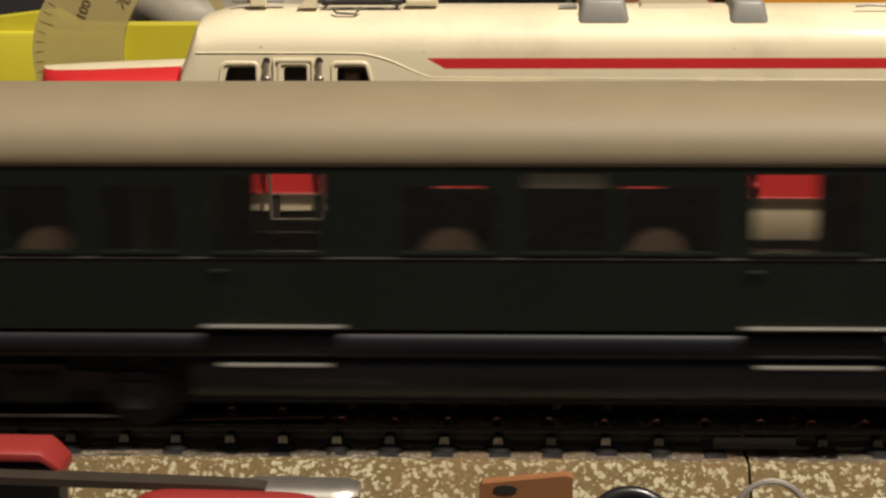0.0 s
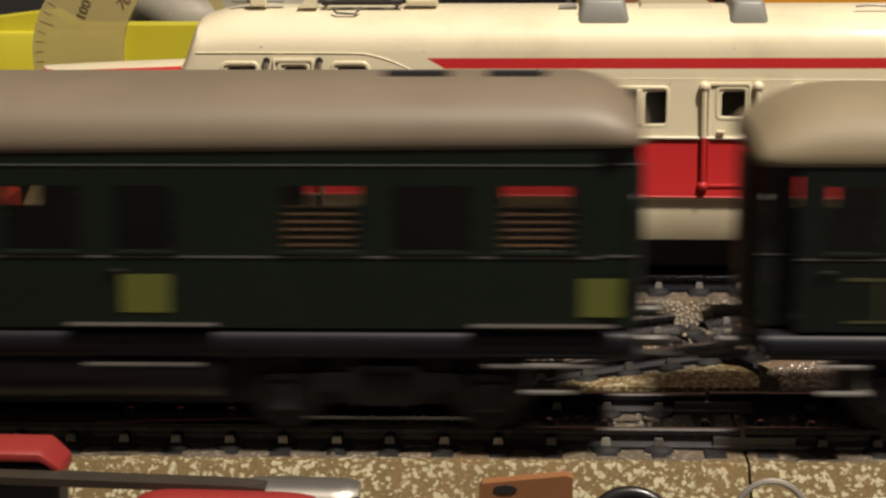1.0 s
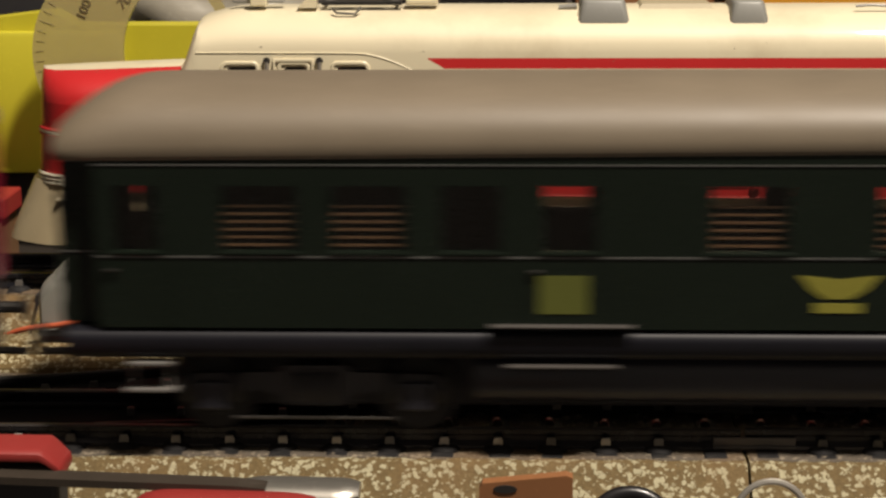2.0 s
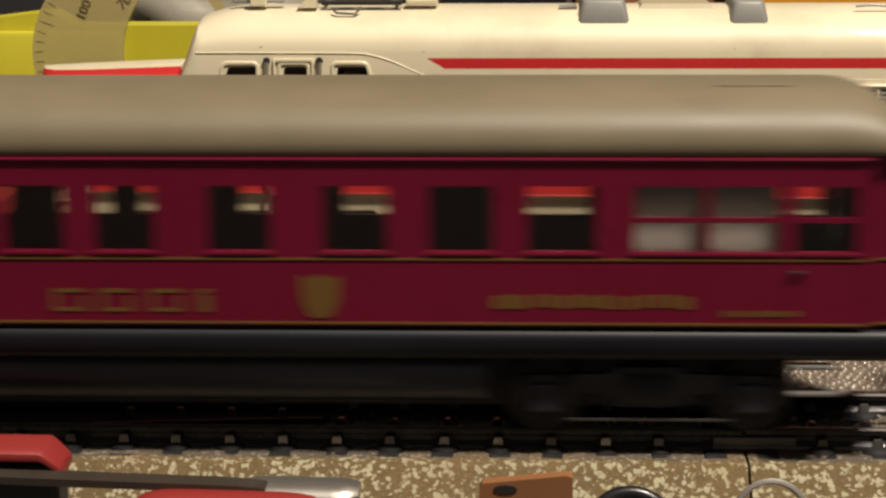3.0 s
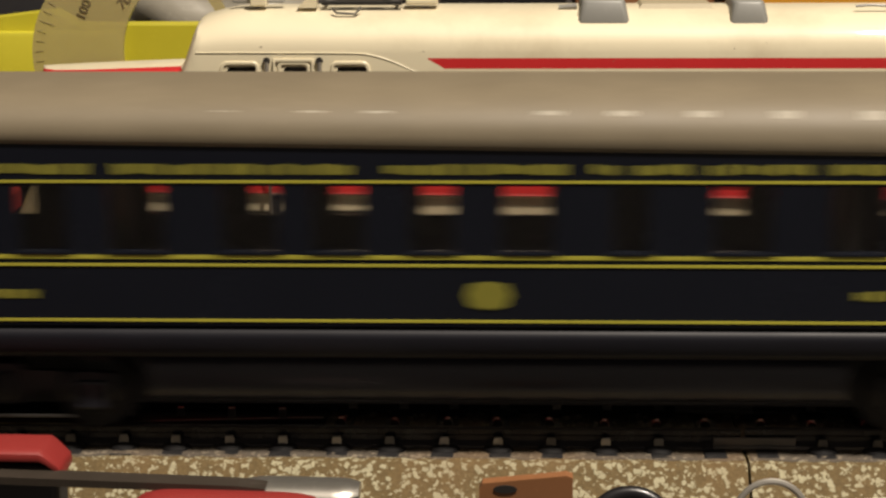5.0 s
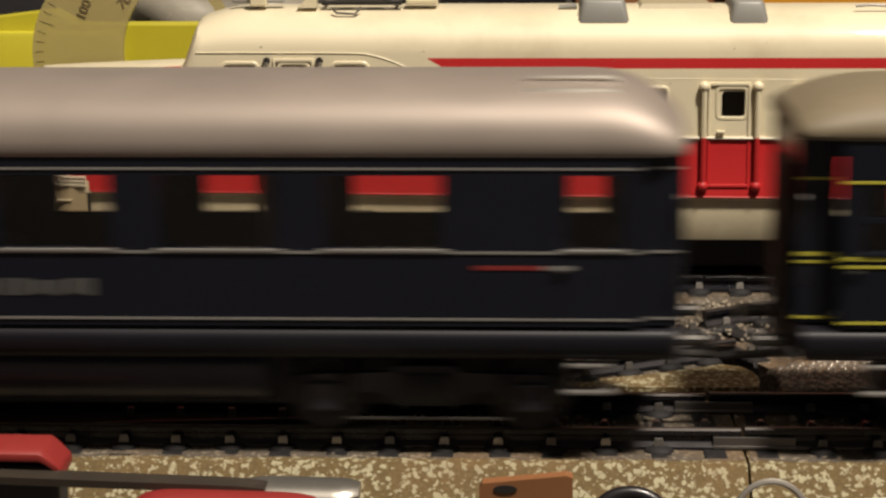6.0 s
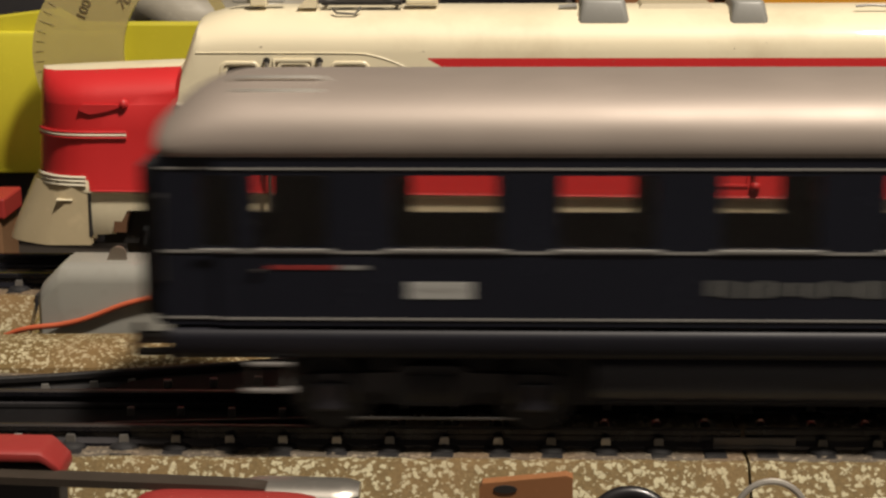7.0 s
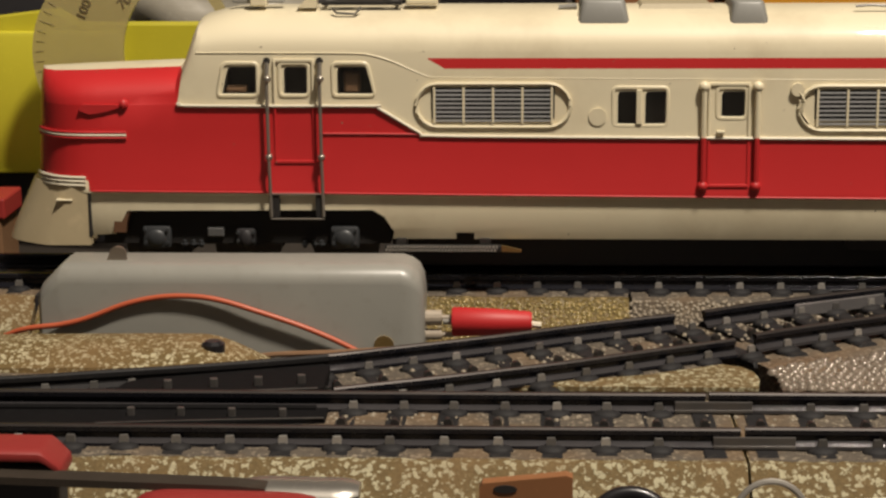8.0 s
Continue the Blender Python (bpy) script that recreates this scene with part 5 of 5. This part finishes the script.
part("roof_hatch", bm, paint("dull_cream", (0.40, 0.34, 0.22), 0.5), loco)
part("roof_pipe", tube(bmesh.new(), [(lx(990), YF - 5.5, 48.6), (lx(1022), YF - 5.5, 48.9)], 0.5, 8), M["roof_box"], loco)
bm = boxes((lx(568), lx(712), YF - 6.5, YF - 5.2, lz(20), lz(12)), (lx(568), lx(712), YF + 4, YF + 5.2, lz(20), lz(12)), (lx(572), lx(578), YF - 6, YF + 5, lz(19), lz(13)), (lx(700), lx(706), YF - 6, YF + 5, lz(19), lz(13)), bevel=0.15)
tube(bm, [(lx(575), YF - 5.8, lz(14)), (lx(640), YF - 5.0, lz(2)), (lx(760), YF - 5.0, lz(-4))], 0.4, 6)
tube(bm, [(lx(705), YF - 5.8, lz(14)), (lx(640), YF - 5.0, lz(0)), (lx(560), YF - 5.0, lz(-6))], 0.4, 6)
part("pantograph", bm, M["dark_steel"], loco, "folded dark steel pantograph")
part("roof_loop", tube(bmesh.new(), [(lx(590), YF - 8.6, lz(24)), (lx(597), YF - 9.2, lz(31)), (lx(630), YF - 9.2, lz(33)), (lx(640), YF - 8.6, lz(22))], 0.25, 6), M["dark_steel"], loco)
bm = boxes((lx(440), lx(470), YF - 6.5, YF - 3.5, lz(22), lz(-12)), bevel=0.3)
prism(bm, [(lx(525), lz(24)), (lx(560), lz(24)), (lx(560), lz(2)), (lx(548), lz(2))], YF - 7, YF - 4)
box(bm, lx(718), lx(775), YF - 6, YF - 2, lz(20), lz(9), bevel=0.3)
part("insulator", bm, M["cream"], loco)
part("insulator", boxes((lx(470), lx(500), YF - 5, YF - 3, lz(17), lz(12)), (lx(405), lx(440), YF - 4, YF - 2, lz(18), lz(10)), bevel=0.2), M["roof_box"], loco)
part("roof_wire", tube(bmesh.new(), [(lx(1510), YF - 7.5, lz(22)), (lx(1535), YF - 7.5, lz(20)), (lx(1600), YF - 7.5, lz(23))], 0.25, 6), M["dark_steel"], loco)


# ---- things between the tracks ----
motor = empty("motor_box", "grey rounded metal box with an orange cable beside the track", "box", (-50, 61, TABLE))
bm = bmesh.new()
x0, x1, y0, y1, z0, z1 = -33.4, 33.4, -6.0, 7.5, 0.0, 17.0
secs = []
for x, dz, dy in ((x0, 4.6, 1.4), (x0 + 0.7, 3.6, 0.5), (x0 + 3.6, 0.7, 0.1), (x0 + 4.6, 0, 0), (x1 - 4.0, 0, 0), (x1 - 2.4, 0.5, 0.15), (x1 - 1.1, 1.4, 0.5), (x1 - 0.3, 2.9, 1.2), (x1, 4.6, 2.2)):
    t = z1 - dz
    ring = [(x, y0 + dy, z0)]
    for k in range(7):
        a = math.pi / 2 * k / 6
        ring.append((x, y0 + dy + 3.2 * (1 - math.cos(a)), t - 3.2 + 3.2 * math.sin(a)))
    for k in range(7):
        a = math.pi / 2 * k / 6
        ring.append((x, y1 - dy - 3.2 + 3.2 * math.sin(a), t - 3.2 + 3.2 * math.cos(a)))
    ring.append((x, y1 - dy, z0))
    secs.append(ring)
loft(bm, secs)
part("casing", bm, M["grey"], motor, smooth=True)
bm = bmesh.new()
prism(bm, [(-22.0, 16.6), (-21.5, 17.9)] + [(-19.9 + 1.45 * math.cos(a), 18.1 + 1.3 * math.sin(a)) for a in [math.pi * (0.85 - 0.85 * k / 9) for k in range(10)]] + [(-18.4, 16.6)], -1.5, -0.7)
part("lug", bm, paint("dull_nickel", (0.30, 0.25, 0.20), 0.32, 0.6, 0.3), motor, "small round-headed metal lug")
bm = rod(bmesh.new(), (26.5, -6.3, 3.2), (26.5, -5.8, 3.2), 1.7, 16)
part("screw", bm, M["brass"], motor)
for z in (6.6, 3.6):
    bm = rod(bmesh.new(), (33.2, 0.0, z), (36.2, 0.0, z), 1.35 if z > 5 else 1.0, 14)
    rod(bm, (36.2, 0, z), (38.2, 0, z), 0.5, 10)
    part("socket", bm, paint("beige_socket", (0.38, 0.32, 0.25), 0.4), motor)

plug = empty("banana_plug", "red plastic plug in the socket of the grey box", "plug", (-12.0, 60.5, -3.0))
bm = bmesh.new()
secs = []
for x, r in ((0.0, 2.35), (0.35, 2.6), (7, 2.35), (13.4, 1.9), (13.9, 1.6)):
    secs.append([(x, r * math.cos(2 * math.pi * k / 20), r * math.sin(2 * math.pi * k / 20)) for k in range(20)])
loft(bm, secs)
part("sleeve", bm, M["red"], plug, smooth=True)
part("pin", rod(bmesh.new(), (-1.6, 0, 0), (0.2, 0, 0), 0.55, 10), M["clip"], plug)
part("tip", rod(bmesh.new(), (13.6, 0, -0.4), (15.5, 0, -0.6), 0.6, 8), M["ivory"], plug)

cable = empty("orange_cable", "thin orange cable bent over the front of the grey box", "cable", (0, 52.6, 0))
part("insulation", tube(bmesh.new(), spline([(-93, 4, -6.5), (-86, 1.8, -3.2), (-79, 1.72, -2.2), (-74, 1.75, -0.9), (-68, 1.75, 1.4), (-62, 1.7, 2.7), (-56, 1.5, 2.9), (-51, 1.3, 2.2), (-45, 1.1, 0.4), (-38, 1.1, -2.0), (-32.5, 1.2, -4.3), (-28, 1.4, -6.6)], 6), 0.48, 10), M["orange"], cable, smooth=True)
lead = empty("brown_lead", "dull brown lead lying behind the turnout", "cable", (0, 46.0, -6.0))
part("insulation", tube(bmesh.new(), spline([(-50, 3, -1.0), (-42, 2.5, 0.2), (-30, 3, 0.6), (-18, 5, 0.9), (-10, 8, 0.4)], 5), 0.5, 8), M["wood"], lead, smooth=True)

# ---- tools in front of the track ----
knife = empty("folding_tool", "folding tool with red plastic scales and bright steel", "tool", (-40, -34, TABLE))
bm = bmesh.new()
secs = []
for k in range(13):
    t = k / 12
    x = -33 + 41.0 * t
    zc = 10.6 - 1.3 * t
    e = 1.0 if t < 0.85 else math.sqrt(max(0.02, 1 - ((t - 0.85) / 0.15) ** 2))
    h, w = 0.7 * e, 1.5
    secs.append([(x, -w, zc - h), (x, -w, zc + h * 0.4), (x, w - 0.8, zc + h), (x, w, zc + h * 0.6), (x, w, zc - h)])
loft(bm, secs)
part("spring_back", bm, paint("tarnished_steel", (0.06, 0.047, 0.036), 0.45, 0.4, 0.3), knife, "worn steel back")
bm = bmesh.new()
secs = []
for k in range(15):
    t = k / 14
    x = 3.0 + 16.6 * t
    e = 0.55 + 0.45 * min(1.0, t * 4) if t < 0.85 else math.sqrt(1 - 0.55 * ((t - 0.85) / 0.15) ** 2)
    zc = 8.1 - 0.3 * t
    ring = []
    for j in range(12):
        a = 2 * math.pi * j / 12
        ring.append((x, 2.6 + 3.4 * e * math.cos(a), zc + 1.25 * e * math.sin(a)))
    secs.append(ring)
loft(bm, secs)
part("liner", bm, paint("polished_liner", (0.55, 0.52, 0.47), 0.28, 0.85, 0.25), knife, "bright polished steel liner", smooth=True)
bm = bmesh.new()
secs = []
for k in range(15):
    t = k / 14
    x = -8.5 + 24.5 * t
    e = math.sqrt(max(0.03, 1 - (2 * t - 1) ** 6))
    zc = 7.9 - 0.5 * t
    secs.append([(x, -3.4 + 3.2 * e * math.cos(2 * math.pi * j / 14), zc + 1.9 * e * math.sin(2 * math.pi * j / 14)) for j in range(14)])
loft(bm, secs)
part("scale", bm, M["handle_red"], knife, "red plastic scale", smooth=True)
pliers = empty("pliers", "pliers with a red plastic sleeve on the handle", "pliers", (-60.4, -30, TABLE))
bm = bmesh.new()
secs = []
for x, s in ((-25, 1.0), (-10, 1.0), (-0.5, 1.0), (0.2, 0.96), (1.9, 0.86), (2.2, 0.7)):
    z = 12.6 - 0.01 * x - max(0.0, x + 0.3) * 0.85
    secs.append([(x, 4.0 * s * math.copysign(abs(math.cos(a)) ** 0.6, math.cos(a)), z + 0.95 * s * math.copysign(abs(math.sin(a)) ** 0.6, math.sin(a))) for a in [2 * math.pi * k / 20 for k in range(20)]])
loft(bm, secs)
part("sleeve", bm, M["handle_red"], pliers, "red plastic sleeve", smooth=True)
part("handle", boxes((-25, 1.5, -3.0, 3.2, 0.0, 11.2), bevel=0.8), M["black_matt"], pliers)

tag = empty("leather_tag", "brown leather tag with a punched hole", "tag", (0.8, -32, TABLE))
bm = bmesh.new()
prism(bm, [(-6.0, 8.6), (-5.6, 9.4), (5.0, 10.5), (5.8, 10.2), (5.8, 0.0), (-6.0, 0.0)], -1.0, 1.0)
part("strap", bm, M["leather"], tag)
part("hole", prism(bmesh.new(), [(-2.7 + 1.5 * math.cos(a), 8.7 + 0.55 * math.sin(a)) for a in [math.pi * k / 6 for k in range(12)]], -1.15, 1.05), M["dark"], tag)
ring = empty("key_ring", "thin bright wire key ring", "ring", (31.5, -33, TABLE))
part("wire", tube(bmesh.new(), [(4.6 * math.cos(2 * math.pi * k / 40), 0.6 * math.sin(2 * math.pi * k / 40), 5.0 + 4.8 * math.sin(2 * math.pi * k / 40)) for k in range(40)], 0.42, 8, closed=True), M["steel"], ring, smooth=True)
grom = empty("rubber_ring", "thick black rubber ring lying in the tool pile", "ring", (13.9, -33, TABLE))
part("ring", tube(bmesh.new(), [(4.7 * math.cos(2 * math.pi * k / 36), 1.6 * math.sin(2 * math.pi * k / 36), 4.2 + 3.6 * math.sin(2 * math.pi * k / 36)) for k in range(36)], 0.9, 10, closed=True), M["black"], grom, smooth=True)
sheet = empty("paper_slip", "slip of white paper at the table's front", "paper", (52, -33, TABLE))
part("slip", prism(bmesh.new(), [(-9, 0), (-9.2, 7.7), (0, 8.3), (9, 8.6), (9, 0)], -0.3, 0.3), M["ivory"], sheet)

# ---- things behind the locomotive ----
crate = empty("yellow_box", "bright yellow plastic box behind the locomotive", "box", (-110, 150, TABLE))
bm = prism(bmesh.new(), [(-45, 16), (43, 16), (43, 47.5), (42, 48.4), (13, 48.4), (8, 51.5), (-45, 45)], 0, 9)
part("body", bm, M["yellow"], crate)
part("base", boxes((-45, 43, 0.5, 9.5, 0, 15.8), bevel=0.4), M["black_matt"], crate, "dark base of the box")
part("front_panel", boxes((-45, 24, -2.5, -0.1, 16.2, 47.4), bevel=1.1), M["yellow"], crate, "smooth yellow front panel", smooth=True)
dial = empty("protractor", "clear yellowed plastic protractor with printed degree marks", "protractor", (-80.7, 134, TABLE))


def clear_plastic():
    m, nt, b = node_mat("yellowed_clear_plastic")
    n = noise_node(nt, 60.0, 4.0)
    link(nt, mixed(nt, n.outputs[0], (0.45, 0.37, 0.14), (0.54, 0.46, 0.20)), b.inputs["Base Color"])
    b.inputs["Roughness"].default_value = 0.25
    b.inputs["Alpha"].default_value = 0.66
    return m


PLASTIC = clear_plastic()
FADED = paint("faded_print", (0.17, 0.13, 0.06), 0.6)
bm = bmesh.new()
secs = []
for yy, ins in ((0, 0.0), (1.2, 0.0)):
    secs.append([(21.5 * math.cos(a), yy, 44 + 21.5 * math.sin(a)) for a in [2 * math.pi * k / 64 for k in range(64)]])
inner = [[(8.5 + 14.3 * math.cos(a) * 0.76, yy, 44 + 15.0 * math.sin(a)) for a in [2 * math.pi * k / 64 for k in range(64)]] for yy in (0, 1.2)]
loft(bm, [secs[0], inner[0], inner[1], secs[1], secs[0]], caps=False)
bmesh.ops.remove_doubles(bm, verts=bm.verts, dist=0.001)
part("plate", bm, PLASTIC, dial)
for k in range(25):
    a = radians(100 + k * 6)
    L = 3.2 if k % 5 == 0 else 1.8
    part("degree_mark", tube(bmesh.new(), [(20.8 * math.cos(a), -0.1, 44 + 20.8 * math.sin(a)), ((20.8 - L) * math.cos(a), -0.1, 44 + (20.8 - L) * math.sin(a))], 0.05, 4), FADED, dial)


def lettering(text, parent, at, size, mat, turn=0.0):
    """Printed characters as a thin mesh, upright, facing the front."""
    cu = bpy.data.curves.new("print", "FONT")
    cu.body, cu.size, cu.extrude, cu.align_x, cu.align_y = text, size * MM, 0.00005, "CENTER", "CENTER"
    tmp = bpy.data.objects.new("print", cu)
    scene.collection.objects.link(tmp)
    bpy.context.view_layer.update()
    me = bpy.data.meshes.new_from_object(tmp.evaluated_get(bpy.context.evaluated_depsgraph_get()))
    bpy.data.objects.remove(tmp)
    me.materials.clear()
    me.materials.append(mat)
    ob = new("printing", me)
    ob.parent = parent
    ob.matrix_local = Matrix.Translation(Vector(at) * MM) @ pose(0, 0, 0, 90, 0, 0) @ pose(0, 0, 0, 0, 0, turn)
    return ob


lettering("100", dial, (-10.1, -0.15, 53.4), 2.9, FADED, 65)
lettering("70", dial, (-1.6, -0.15, 55.0), 2.9, FADED, 40)
bag = empty("clear_bag", "smooth pale translucent wrapping behind the cab", "wrapping", (-74, 196, TABLE))
bm = bmesh.new()
bmesh.ops.create_icosphere(bm, subdivisions=4, radius=16)
for v in bm.verts:
    v.co = Vector((v.co.x * 1.6, v.co.y * 0.4, 46 + v.co.z * 0.9)) + v.co.normalized() * 3 * noise.noise(v.co * 0.1)
part("film", bm, paint("pale_wrapping", (0.36, 0.33, 0.27), 0.4, 0, 0.3), bag, smooth=True)
part("bottom", boxes((-10, 10, -3, 3, 0, 36)), paint("pale_card", (0.35, 0.31, 0.24), 0.6), bag)
strip = empty("red_box", "red cardboard box behind the nose", "box", (-128, 120, TABLE))
part("lid", boxes((-30, 22, 0, 14, 11.6, 16.0), bevel=0.5), paint("dull_red_card", (0.30, 0.02, 0.016), 0.6), strip)
part("body", boxes((-29, 21, 0.5, 13.5, 0, 11.5), bevel=0.5), M["wood"], strip)
# the last, black block is added to stand for the dark background
for x0, x1, y, h, nm, mt, lb in ((-40, 10, 170, 63, "book", "black", "dark book lying behind the locomotive"), (12, 44, 178, 65, "carton", "leather", "brown cardboard carton behind the locomotive"),
                                 (46, 120, 172, 66, "package", "orange_card", "orange printed package behind the locomotive"), (-190, -112, 205, 84, "dark_case", "black_matt", "dark backdrop block behind the yellow box")):
    mat = M[mt] if mt in M else M.setdefault(mt, paint(mt, (0.62, 0.28, 0.02), 0.4))
    o = empty(nm, lb, nm.split("_")[-1], ((x0 + x1) / 2, y, TABLE))
    w = (x1 - x0) / 2
    part("body", boxes((-w, w, 0, 30, 0, h - 0.6), bevel=0.8), mat, o)
    if nm == "package":
        part("printing", boxes((2, 12, -0.2, 0.1, h - 6, h - 1.6), (14, 17, -0.2, 0.1, h - 7, h - 2)), paint("blue_print", (0.03, 0.04, 0.20), 0.5), o)


# ---- motion ----
def motions():
    """The train runs past to the right at about 0.13 m/s; its wheels turn with it."""
    lead_x = [(0.0, -100.6), (0.5, -34.2), (1.0, 30.7), (1.5, 95.6), (2.1, 172.0), (2.8, 261.5), (3.5, 353.8), (3.9, 406.8), (4.3, 459.8), (4.5, 487.2), (5.2, 586.0),
              (6.0, 700.5), (6.5, 771.2), (7.0, 839.6), (7.5, 908.4), (8.0, 977.5)]
    for k, c in enumerate(COACHES):
        walk(c, [(t, pose((x - 221.4 * k) * MM, 0, 0)) for t, x in lead_x])
    ts = [i / 20 for i in range(161)]
    xs = np.interp(ts, [t for t, _ in lead_x], [x for _, x in lead_x])
    for w, x in WHEELS:
        px, pz = w.location.x, w.location.z
        walk(w, [(t, pose(px, 0, pz, 0, math.degrees((d - xs[0]) / 5.2), 0)) for t, d in zip(ts, xs)])


motions()
